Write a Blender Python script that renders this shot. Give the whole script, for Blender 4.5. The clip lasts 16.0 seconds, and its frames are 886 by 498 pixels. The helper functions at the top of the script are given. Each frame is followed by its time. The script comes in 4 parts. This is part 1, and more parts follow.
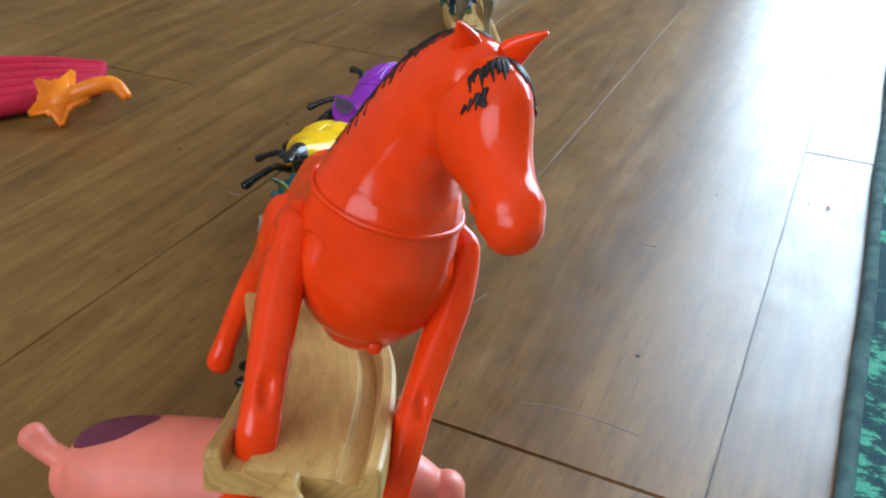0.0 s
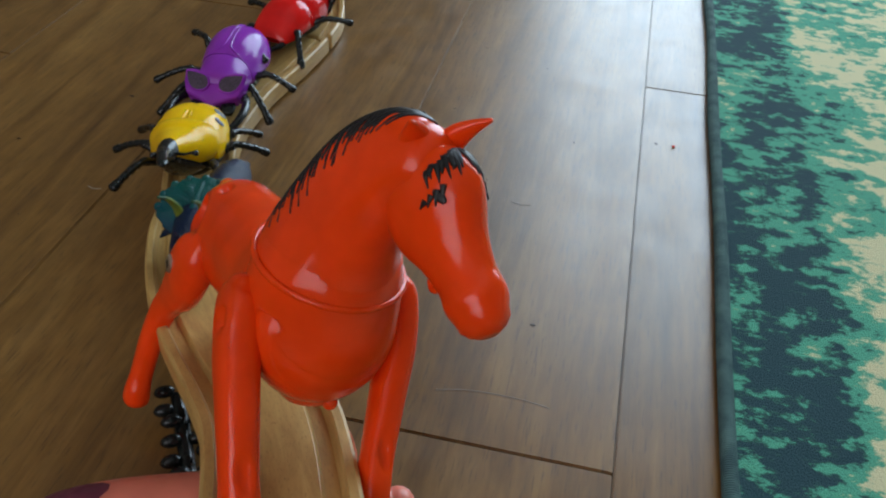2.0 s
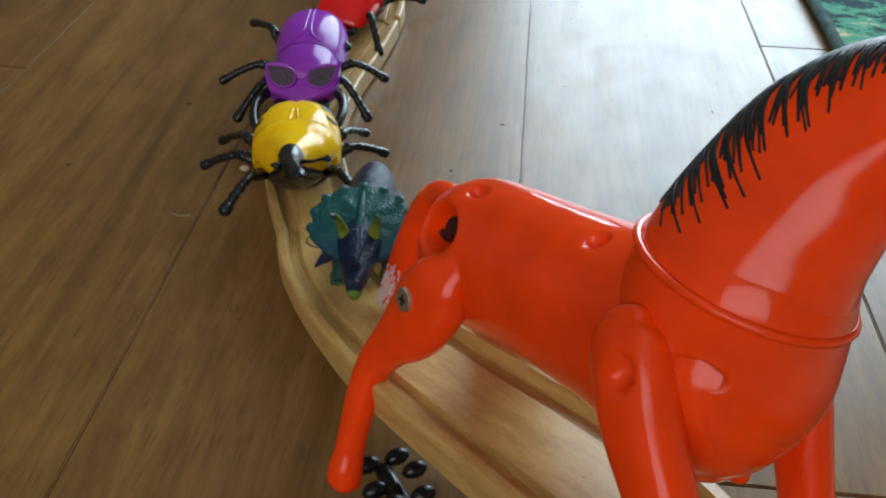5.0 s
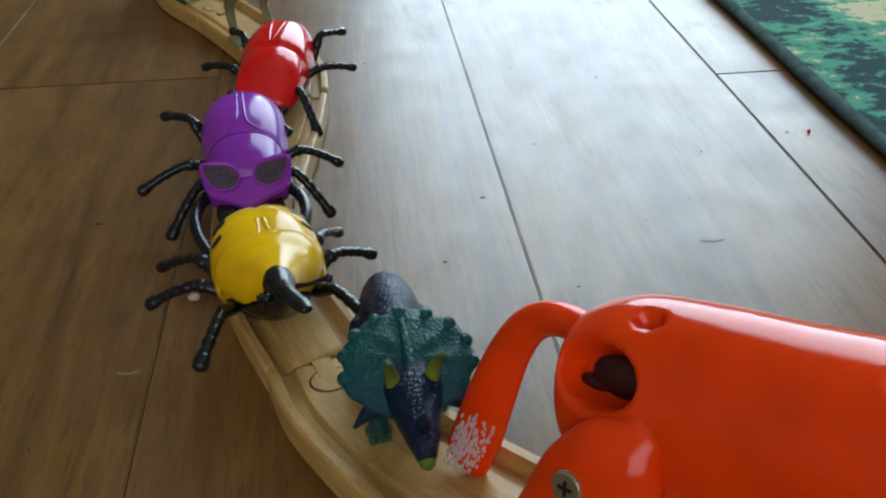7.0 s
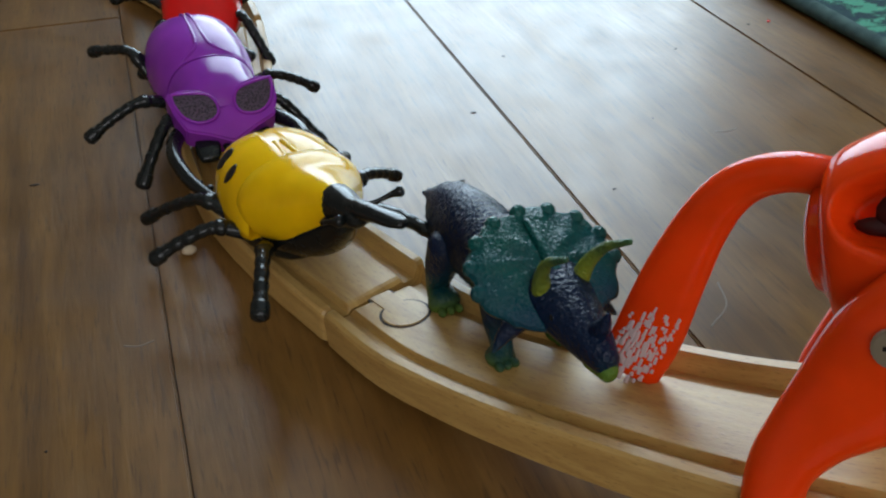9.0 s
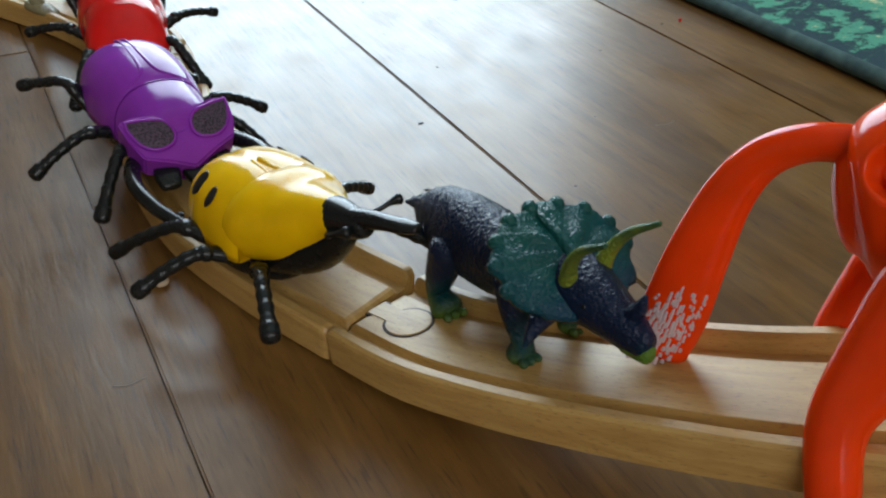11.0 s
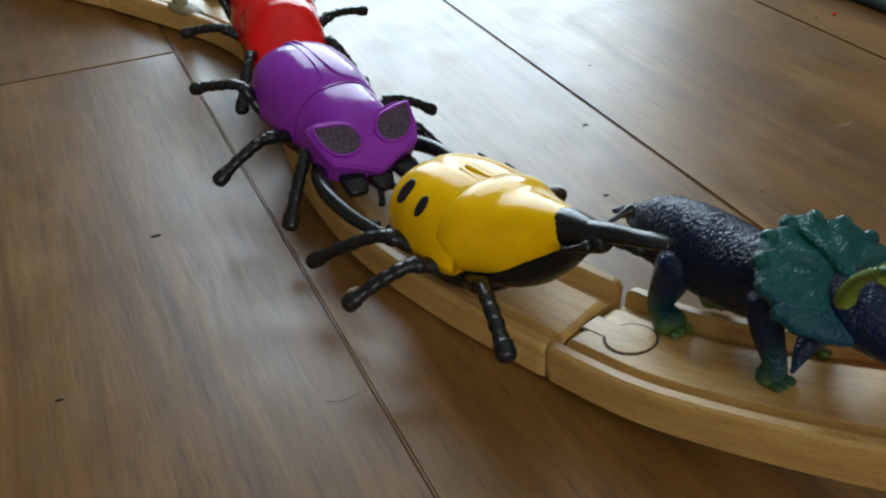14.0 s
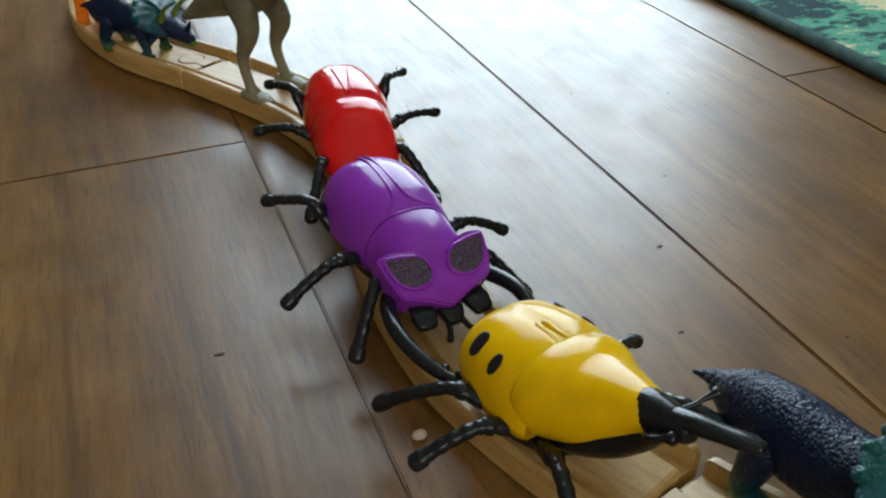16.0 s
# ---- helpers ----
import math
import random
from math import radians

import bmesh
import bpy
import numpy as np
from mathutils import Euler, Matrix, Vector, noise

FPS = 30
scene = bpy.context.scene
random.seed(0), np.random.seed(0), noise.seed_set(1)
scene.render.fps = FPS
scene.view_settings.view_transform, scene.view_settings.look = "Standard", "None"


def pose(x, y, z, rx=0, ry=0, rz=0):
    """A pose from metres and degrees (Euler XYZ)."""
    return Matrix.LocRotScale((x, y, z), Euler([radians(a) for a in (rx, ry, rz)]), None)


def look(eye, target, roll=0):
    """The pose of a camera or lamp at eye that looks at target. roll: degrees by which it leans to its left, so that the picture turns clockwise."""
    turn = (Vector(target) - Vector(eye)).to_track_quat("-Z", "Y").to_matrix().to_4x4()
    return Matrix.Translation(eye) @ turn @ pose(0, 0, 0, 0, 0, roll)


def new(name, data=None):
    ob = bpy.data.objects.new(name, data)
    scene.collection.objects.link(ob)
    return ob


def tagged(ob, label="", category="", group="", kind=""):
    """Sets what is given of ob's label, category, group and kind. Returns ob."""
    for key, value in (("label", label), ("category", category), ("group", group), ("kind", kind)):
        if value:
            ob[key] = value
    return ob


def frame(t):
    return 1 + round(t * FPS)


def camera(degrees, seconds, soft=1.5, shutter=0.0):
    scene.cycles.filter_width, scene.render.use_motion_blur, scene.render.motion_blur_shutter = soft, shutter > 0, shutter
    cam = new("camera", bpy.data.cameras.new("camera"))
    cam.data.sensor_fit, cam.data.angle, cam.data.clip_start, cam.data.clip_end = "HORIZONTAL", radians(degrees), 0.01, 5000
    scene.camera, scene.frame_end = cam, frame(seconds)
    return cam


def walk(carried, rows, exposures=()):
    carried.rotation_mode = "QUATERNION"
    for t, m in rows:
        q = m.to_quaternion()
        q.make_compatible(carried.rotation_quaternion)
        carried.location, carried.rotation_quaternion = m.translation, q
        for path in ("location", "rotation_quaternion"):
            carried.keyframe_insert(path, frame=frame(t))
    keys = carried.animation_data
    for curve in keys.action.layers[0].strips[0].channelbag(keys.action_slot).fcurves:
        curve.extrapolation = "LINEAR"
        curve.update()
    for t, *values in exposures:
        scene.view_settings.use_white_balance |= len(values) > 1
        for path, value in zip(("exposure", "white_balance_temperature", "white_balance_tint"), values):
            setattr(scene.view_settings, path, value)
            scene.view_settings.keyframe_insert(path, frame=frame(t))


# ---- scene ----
cam = camera(53.4, 16.0, soft=2.2)
PATH = [
    (0, (0.11096, -0.01750, 0.25570), (0.00348, 0.21508, 0.09964), 1.13),
    (0.5, (0.10751, -0.01571, 0.28837), (0.02432, 0.22123, 0.12424), 2.44),
    (1, (0.09907, -0.01286, 0.30279), (0.02991, 0.22172, 0.12905), 2.74),
    (1.5, (0.08077, -0.01411, 0.30311), (0.02545, 0.21799, 0.12126), 3.24),
    (2, (0.06749, -0.01017, 0.30408), (0.02642, 0.22082, 0.11711), 3.76),
    (2.5, (0.04478, -0.00416, 0.29795), (0.01159, 0.22599, 0.10839), 3.97),
    (3, (0.02604, 0.00483, 0.29044), (-0.00412, 0.23446, 0.09975), 4.20),
    (3.5, (0.00289, 0.00918, 0.27979), (-0.02724, 0.23819, 0.08836), 4.10),
    (4, (-0.01657, 0.01641, 0.26892), (-0.04652, 0.24544, 0.07749), 3.50),
    (4.2, (-0.02639, 0.01948, 0.26633), (-0.05565, 0.24977, 0.07630), 3.10),
    (6.3, (-0.09409, 0.08026, 0.22329), (-0.08765, 0.32289, 0.04698), -1.21),
    (6.5, (-0.10374, 0.08725, 0.22193), (-0.09199, 0.33204, 0.04889), -1.28),
    (7, (-0.11768, 0.11143, 0.22290), (-0.09163, 0.35612, 0.05128), -0.76),
    (7.5, (-0.13286, 0.12663, 0.21475), (-0.08713, 0.36569, 0.03938), -0.37),
    (8, (-0.14825, 0.14058, 0.19998), (-0.08543, 0.37245, 0.02029), 0.02),
    (8.5, (-0.17015, 0.14609, 0.19125), (-0.10170, 0.37544, 0.01038), 0.17),
    (8.7, (-0.17789, 0.14726, 0.18629), (-0.10477, 0.37561, 0.00598), 0.21),
    (10.8, (-0.22101, 0.16113, 0.17738), (-0.10393, 0.37519, 0.00282), 1.04),
    (11, (-0.21954, 0.16120, 0.17785), (-0.10057, 0.37555, 0.00492), 0.78),
    (11.5, (-0.21844, 0.16370, 0.17273), (-0.09985, 0.37698, -0.00176), 0.37),
    (12, (-0.23256, 0.17085, 0.17110), (-0.12369, 0.38623, -0.00712), -0.15),
    (12.5, (-0.23881, 0.17928, 0.17194), (-0.13274, 0.39583, -0.00654), -0.47),
    (13, (-0.24161, 0.18485, 0.17240), (-0.13516, 0.40178, -0.00539), -0.45),
    (13.5, (-0.24905, 0.19033, 0.17597), (-0.14564, 0.41072, 0.00066), -1.08),
    (14, (-0.25606, 0.19328, 0.17667), (-0.15374, 0.41432, 0.00153), -1.34),
    (14.5, (-0.25688, 0.20101, 0.17813), (-0.15756, 0.42428, 0.00411), -1.74),
    (15, (-0.25753, 0.20608, 0.17974), (-0.16030, 0.43216, 0.00817), -1.43),
    (15.5, (-0.25416, 0.21008, 0.18414), (-0.16052, 0.43954, 0.01510), -0.91),
    (16, (-0.25208, 0.22061, 0.20127), (-0.16212, 0.45344, 0.03485), -0.69),
]
walk(cam, [(t, look(eye, target, roll)) for t, eye, target, roll in PATH], exposures=[(0.0, 0.85, 5700, 8), (0.25, 0.45, 5650, 9), (0.5, 0.0, 5600, 10), (1.5, 0.0, 5900, 10), (3.0, 0.05, 6300, 9), (3.5, 0.12, 6300, 9), (4.0, 0.40, 6300, 9), (4.5, 0.38, 6300, 9), (6.3, -0.02, 6200, 9), (8.5, 0.02, 6200, 9), (11.0, 0.15, 6350, 10), (16.0, 0.1, 6400, 10)])

# ---- light ----
world = bpy.data.worlds.new("world")
scene.world = world
world.use_nodes = True
sky = world.node_tree.nodes.new("ShaderNodeTexSky")
sky.sky_type, sky.sun_disc, sky.sun_elevation, sky.sun_rotation = "NISHITA", False, radians(40), radians(150)
world.node_tree.links.new(sky.outputs[0], world.node_tree.nodes["Background"].inputs[0])
world.node_tree.nodes["Background"].inputs[1].default_value = 0.1


def area_lamp(name, m, width, height, watts, colour):
    data = bpy.data.lights.new(name, "AREA")
    data.shape, data.size, data.size_y, data.energy, data.color = "RECTANGLE", width, height, watts, colour
    ob = new(name, data)
    ob.matrix_world = m
    return ob


# the glass door ahead, and an unseen fill light added by the wall behind
WIN = (-0.07, 1.24, 0.16, 1.66)
area_lamp("door_daylight", look(((WIN[0] + WIN[1]) / 2, 2.06, (WIN[2] + WIN[3]) / 2), ((WIN[0] + WIN[1]) / 2, 0, (WIN[2] + WIN[3]) / 2)), WIN[1] - WIN[0], WIN[3] - WIN[2], 46, (0.77, 0.94, 1.04))
area_lamp("back_fill", look((-0.5, -1.76, 1.45), (-0.5, 0, 1.45)), 1.9, 1.5, 24, (1.0, 0.96, 0.93))


# ---- materials ----
def material(name, rough=0.5, **inputs):
    m = bpy.data.materials.new(name)
    m.use_nodes = True
    b = m.node_tree.nodes["Principled BSDF"]
    b.inputs["Roughness"].default_value = rough
    for k, v in inputs.items():
        b.inputs[k.replace("_", " ")].default_value = v
    return m, m.node_tree, b


def node(tree, kind, **sets):
    n = tree.nodes.new(kind)
    for k, v in sets.items():
        if k in n.inputs:
            n.inputs[k].default_value = v
    return n


def coords(tree, scale=(1, 1, 1), which="Object"):
    c, m = tree.nodes.new("ShaderNodeTexCoord"), tree.nodes.new("ShaderNodeMapping")
    m.inputs["Scale"].default_value = scale
    tree.links.new(c.outputs[which], m.inputs["Vector"])
    return m.outputs["Vector"]


def noise_tex(tree, vec, scale, detail=4, rough=0.5, dist=0.0):
    n = node(tree, "ShaderNodeTexNoise", Scale=scale, Detail=detail, Roughness=rough, Distortion=dist)
    tree.links.new(vec, n.inputs["Vector"])
    return n.outputs[0]


def ramp(tree, fac, stops):
    r = tree.nodes.new("ShaderNodeValToRGB")
    while len(r.color_ramp.elements) < len(stops):
        r.color_ramp.elements.new(0.5)
    for e, (p, c) in zip(r.color_ramp.elements, stops):
        e.position, e.color = p, (*c, 1) if len(c) == 3 else c
    tree.links.new(fac, r.inputs[0])
    return r.outputs[0]


def mixed(tree, fac, a, b, kind="MIX"):
    m = tree.nodes.new("ShaderNodeMix")
    m.data_type, m.blend_type = "RGBA", kind
    for v, s in ((fac, m.inputs["Factor"]), (a, m.inputs["A"]), (b, m.inputs["B"])):
        if isinstance(v, bpy.types.NodeSocket):
            tree.links.new(v, s)
        else:
            s.default_value = v if isinstance(v, (int, float)) else (*v, 1)
    return m.outputs["Result"]


def bump(tree, bsdf, height, strength, distance):
    b = node(tree, "ShaderNodeBump", Strength=strength, Distance=distance)
    tree.links.new(height, b.inputs["Height"])
    tree.links.new(b.outputs[0], bsdf.inputs["Normal"])


def plastic(name, colour, rough=0.28, sub=0.0, coat=0.0, gloss=0.36):
    m, t, b = material(name, rough)
    v = coords(t)
    low = noise_tex(t, v, 60, 3)
    c = ramp(t, low, ((0.3, [x * 0.86 for x in colour]), (0.7, [min(1, x * 1.08) for x in colour])))
    t.links.new(c, b.inputs["Base Color"])
    r = ramp(t, noise_tex(t, v, 260, 5), ((0.35, (rough * 0.8,) * 3), (0.75, (rough * 1.35,) * 3)))
    t.links.new(r, b.inputs["Roughness"])
    b.inputs["Coat Weight"].default_value = coat
    b.inputs["Coat Roughness"].default_value = 0.07
    b.inputs["Specular IOR Level"].default_value = gloss
    if sub:
        b.inputs["Subsurface Weight"].default_value = sub
        b.inputs["Subsurface Radius"].default_value = (0.006, 0.0018, 0.0008)
        b.inputs["Subsurface Scale"].default_value = 1.0
    bump(t, b, noise_tex(t, v, 700, 3), 0.10, 0.0004)
    return m


ORANGE = plastic("orange_plastic", (0.88, 0.056, 0.002), 0.13, 0.22, 0.0, 0.30)
YELLOW = plastic("yellow_plastic", (0.90, 0.53, 0.0006), 0.15, 0.05, 0.0, 0.18)
PURPLE = plastic("purple_plastic", (0.28, 0.036, 0.45), 0.18, 0.05, 0.0, 0.26)
RED = plastic("red_plastic", (0.78, 0.010, 0.008), 0.13, 0.08, 0.15, 0.30)
BLACK = plastic("black_plastic", (0.009, 0.011, 0.011), 0.24)
DEEP = plastic("deep_orange", (0.50, 0.022, 0.004), 0.5)
INK = plastic("black_paint", (0.012, 0.011, 0.012), 0.40)
HOLLOW = plastic("dark_hollow", (0.03, 0.004, 0.004), 0.6)
PINK = plastic("pink_rubber", (0.80, 0.235, 0.165), 0.42, 0.2)
PLUM = plastic("plum_paint", (0.150, 0.030, 0.060), 0.45)
AMBER = plastic("amber_plastic", (0.88, 0.24, 0.010), 0.30, 0.3)
CRIMSON = plastic("crimson_cloth", (0.50, 0.012, 0.045), 0.8)
CHALK = plastic("white_paint", (0.62, 0.50, 0.52), 0.45)
STEEL, _t, _b = material("screw_steel", 0.38, Metallic=1.0, Base_Color=(0.52, 0.50, 0.42, 1))


def beech(name, which):
    m, t, b = material(name, 0.40)
    v = coords(t, (14, 90, 90), which)
    g = noise_tex(t, v, 3.0, 6, 0.6, 0.6)
    c = ramp(t, g, ((0.25, (0.39, 0.220, 0.064)), (0.55, (0.54, 0.338, 0.106)), (0.8, (0.63, 0.42, 0.150))))
    fl = noise_tex(t, coords(t, (130, 900, 900), which), 3.0, 2)
    c = mixed(t, ramp(t, fl, ((0.60, (0, 0, 0)), (0.70, (0.65, 0.65, 0.65)))), c, (0.22, 0.105, 0.035))
    t.links.new(c, b.inputs["Base Color"])
    bump(t, b, mixed(t, 0.5, g, fl), 0.20, 0.0006)
    return m


def floor_wood():
    m, t, b = material("stained_oak", 0.3)
    info = t.nodes.new("ShaderNodeObjectInfo")
    v = coords(t, (1, 1, 1))
    add = t.nodes.new("ShaderNodeVectorMath")
    add.operation = "MULTIPLY_ADD"
    t.links.new(info.outputs["Random"], add.inputs[0])
    add.inputs[1].default_value = (37.0, 91.0, 13.0)
    t.links.new(v, add.inputs[2])
    mp = t.nodes.new("ShaderNodeMapping")
    mp.inputs["Scale"].default_value = (26, 2.6, 10)
    t.links.new(add.outputs[0], mp.inputs["Vector"])
    broad = noise_tex(t, mp.outputs[0], 1.0, 6, 0.62, 1.4)
    mp2 = t.nodes.new("ShaderNodeMapping")
    mp2.inputs["Scale"].default_value = (260, 26, 60)
    t.links.new(add.outputs[0], mp2.inputs["Vector"])
    fine = noise_tex(t, mp2.outputs[0], 1.0, 5, 0.6, 0.4)
    blot = noise_tex(t, add.outputs[0], 22, 4, 0.6)
    c = ramp(t, broad, ((0.25, (0.105, 0.047, 0.010)), (0.5, (0.225, 0.112, 0.026)), (0.75, (0.325, 0.180, 0.050))))
    c = mixed(t, 0.62, c, ramp(t, fine, ((0.28, (0.46, 0.43, 0.40)), (0.75, (1.0, 1.0, 1.0)))), "MULTIPLY")
    c = mixed(t, 0.45, c, ramp(t, blot, ((0.3, (0.62, 0.6, 0.58)), (0.7, (1.25, 1.25, 1.25)))), "MULTIPLY")
    mp3 = t.nodes.new("ShaderNodeMapping")
    mp3.inputs["Scale"].default_value = (900, 70, 60)
    t.links.new(add.outputs[0], mp3.inputs["Vector"])
    pore = ramp(t, noise_tex(t, mp3.outputs[0], 1.0, 3, 0.6), ((0.57, (0, 0, 0)), (0.68, (0.50, 0.50, 0.50))))
    c = mixed(t, pore, c, (0.045, 0.024, 0.011))
    wear = ramp(t, noise_tex(t, mp3.outputs[0], 0.45, 5, 0.7), ((0.68, (0, 0, 0)), (0.80, (0.3, 0.3, 0.3))))
    c = mixed(t, wear, c, (0.27, 0.18, 0.10))
    t.links.new(c, b.inputs["Base Color"])
    r = ramp(t, noise_tex(t, add.outputs[0], 55, 5), ((0.3, (0.30,) * 3), (0.75, (0.42,) * 3)))
    t.links.new(r, b.inputs["Roughness"])
    b.inputs["Specular IOR Level"].default_value = 0.55
    bump(t, b, fine, 0.16, 0.0008)
    return m


def rug_pile():
    m, t, b = material("rug_pile", 0.95)
    v = coords(t)
    big = noise_tex(t, coords(t, (9, 6, 1)), 2.2, 3, 0.6, 0.5)
    mid = noise_tex(t, coords(t, (85, 135, 1)), 0.6, 6, 0.68)
    weave = noise_tex(t, coords(t, (160, 900, 1)), 1.4, 4, 0.7)
    s = t.nodes.new("ShaderNodeMath")
    s.operation = "MULTIPLY_ADD"
    t.links.new(big, s.inputs[0])
    s.inputs[1].default_value = 0.75
    t.links.new(mid, s.inputs[2])
    s2 = t.nodes.new("ShaderNodeMath")
    s2.operation = "MULTIPLY_ADD"
    t.links.new(weave, s2.inputs[0])
    s2.inputs[1].default_value = 0.22
    t.links.new(s.outputs[0], s2.inputs[2])
    sep = t.nodes.new("ShaderNodeSeparateXYZ")
    t.links.new(v, sep.inputs[0])
    band = t.nodes.new("ShaderNodeMapRange")
    band.inputs["From Min"].default_value, band.inputs["From Max"].default_value = 0.058, 0.074
    band.inputs["To Min"].default_value, band.inputs["To Max"].default_value = -0.115, 0.085
    t.links.new(sep.outputs["X"], band.inputs["Value"])
    s3 = t.nodes.new("ShaderNodeMath")
    t.links.new(s2.outputs[0], s3.inputs[0])
    t.links.new(band.outputs[0], s3.inputs[1])
    dark, green, cream = (0.016, 0.060, 0.076), (0.10, 0.42, 0.28), (0.74, 0.70, 0.42)
    half = t.nodes.new("ShaderNodeMath")
    half.operation = "MULTIPLY"
    half.inputs[1].default_value = 0.5
    t.links.new(s3.outputs[0], half.inputs[0])
    c = ramp(t, half.outputs[0], ((0.425, dark), (0.445, (0.03, 0.11, 0.085)), (0.465, green), (0.520, (0.10, 0.40, 0.25)), (0.545, cream)))
    t.links.new(c, b.inputs["Base Color"])
    bump(t, b, noise_tex(t, coords(t, (900, 900, 1)), 1.2, 3), 0.8, 0.002)
    return m


def rug_binding():
    m, t, b = material("rug_binding", 0.9)
    w = node(t, "ShaderNodeTexWave", Scale=260.0, Distortion=1.5)
    w.bands_direction = "Y"
    t.links.new(coords(t), w.inputs["Vector"])
    c = mixed(t, ramp(t, noise_tex(t, coords(t), 90, 4), ((0.35, (0, 0, 0)), (0.7, (1, 1, 1)))), (0.030, 0.075, 0.078), (0.085, 0.165, 0.155))
    t.links.new(c, b.inputs["Base Color"])
    bump(t, b, w.outputs[1], 0.6, 0.001)
    return m


def dino_skin(name, low, mid, top, z0, z1):
    m, t, b = material(name, 0.22, Specular_IOR_Level=0.26)
    sep = t.nodes.new("ShaderNodeSeparateXYZ")
    v = coords(t)
    t.links.new(v, sep.inputs[0])
    mr = t.nodes.new("ShaderNodeMapRange")
    mr.inputs["From Min"].default_value, mr.inputs["From Max"].default_value = z0, z1
    t.links.new(sep.outputs["Z"], mr.inputs["Value"])
    add = t.nodes.new("ShaderNodeMath")
    add.operation = "MULTIPLY_ADD"
    t.links.new(noise_tex(t, v, 120, 4), add.inputs[0])
    add.inputs[1].default_value = 0.55
    t.links.new(mr.outputs[0], add.inputs[2])
    c = ramp(t, add.outputs[0], ((0.38, low), (0.62, mid), (0.95, top)))
    t.links.new(c, b.inputs["Base Color"])
    vo = node(t, "ShaderNodeTexVoronoi", Scale=1000.0)
    t.links.new(v, vo.inputs["Vector"])
    bump(t, b, mixed(t, 0.5, vo.outputs[0], noise_tex(t, v, 420, 5, 0.7, 1.5)), 0.75, 0.0010)
    return m


def paint(name, colour, rough=0.7):
    m, t, b = material(name, rough)
    c = ramp(t, noise_tex(t, coords(t), 3, 5), ((0.3, [x * 0.93 for x in colour]), (0.7, colour)))
    t.links.new(c, b.inputs["Base Color"])
    bump(t, b, noise_tex(t, coords(t), 160, 3), 0.08, 0.001)
    return m


PEG_WOOD = beech("beech_peg", "Object")
WOOD, FLOOR, RUG, BINDING = beech("beech_wood", "UV"), floor_wood(), rug_pile(), rug_binding()
WALL, CEIL = paint("wall_paint", (0.33, 0.285, 0.235)), paint("ceiling_paint", (0.60, 0.58, 0.55))
GAP = paint("joint_dark", (0.034, 0.023, 0.015))
DINO = dino_skin("blue_green_skin", (0.10, 0.17, 0.020), (0.005, 0.045, 0.055), (0.004, 0.013, 0.042), -0.004, 0.026)
FRILL = dino_skin("teal_skin", (0.008, 0.035, 0.085), (0.006, 0.062, 0.085), (0.006, 0.085, 0.075), 0.01, 0.05)
HORN = dino_skin("lime_horn", (0.10, 0.20, 0.03), (0.20, 0.25, 0.025), (0.03, 0.10, 0.05), 0.014, 0.060)
REX = dino_skin("olive_skin", (0.26, 0.235, 0.13), (0.21, 0.19, 0.105), (0.13, 0.12, 0.07), 0.0, 0.08)


# ---- building tools ----
def mesh_ob(name, verts, faces, mat, parent=None, label="", smooth=True, uvs=None):
    me = bpy.data.meshes.new(name)
    me.from_pydata([tuple(v) for v in verts], [], faces)
    me.materials.append(mat)
    me.polygons.foreach_set("use_smooth", [smooth] * len(me.polygons))
    if uvs is not None:
        lay = me.uv_layers.new(name="UVMap")
        idx = np.empty(len(me.loops), dtype=np.int32)
        me.loops.foreach_get("vertex_index", idx)
        lay.data.foreach_set("uv", np.asarray(uvs, dtype=np.float32)[idx].ravel())
    me.update()
    ob = new(name, me)
    if parent:
        ob.parent = parent
    if label:
        tagged(ob, label)
    return ob


def part(name, bm, mat, parent, label="", smooth=True):
    me = bpy.data.meshes.new(name)
    bm.to_mesh(me)
    bm.free()
    me.materials.append(mat)
    me.polygons.foreach_set("use_smooth", [smooth] * len(me.polygons))
    ob = new(name, me)
    if parent:
        ob.parent = parent
    if label:
        tagged(ob, label)
    return ob


def thing(name, m, label, category, group="", kind=""):
    ob = new(name)
    ob.empty_display_size = 0.02
    ob.matrix_world = m
    return tagged(ob, label, category, group, kind)


def spline(pts, n):
    """Catmull-Rom through rows of any width, n steps a span."""
    p = np.asarray(pts, float)
    p = np.vstack([2 * p[0] - p[1], p, 2 * p[-1] - p[-2]])
    out = []
    for i in range(1, len(p) - 2):
        for k in range(n):
            t = k / n
            a, b, c, d = p[i - 1], p[i], p[i + 1], p[i + 2]
            out.append(0.5 * (2 * b + (c - a) * t + (2 * a - 5 * b + 4 * c - d) * t * t + (3 * b - a - 3 * c + d) * t ** 3))
    out.append(p[-2])
    return np.array(out)


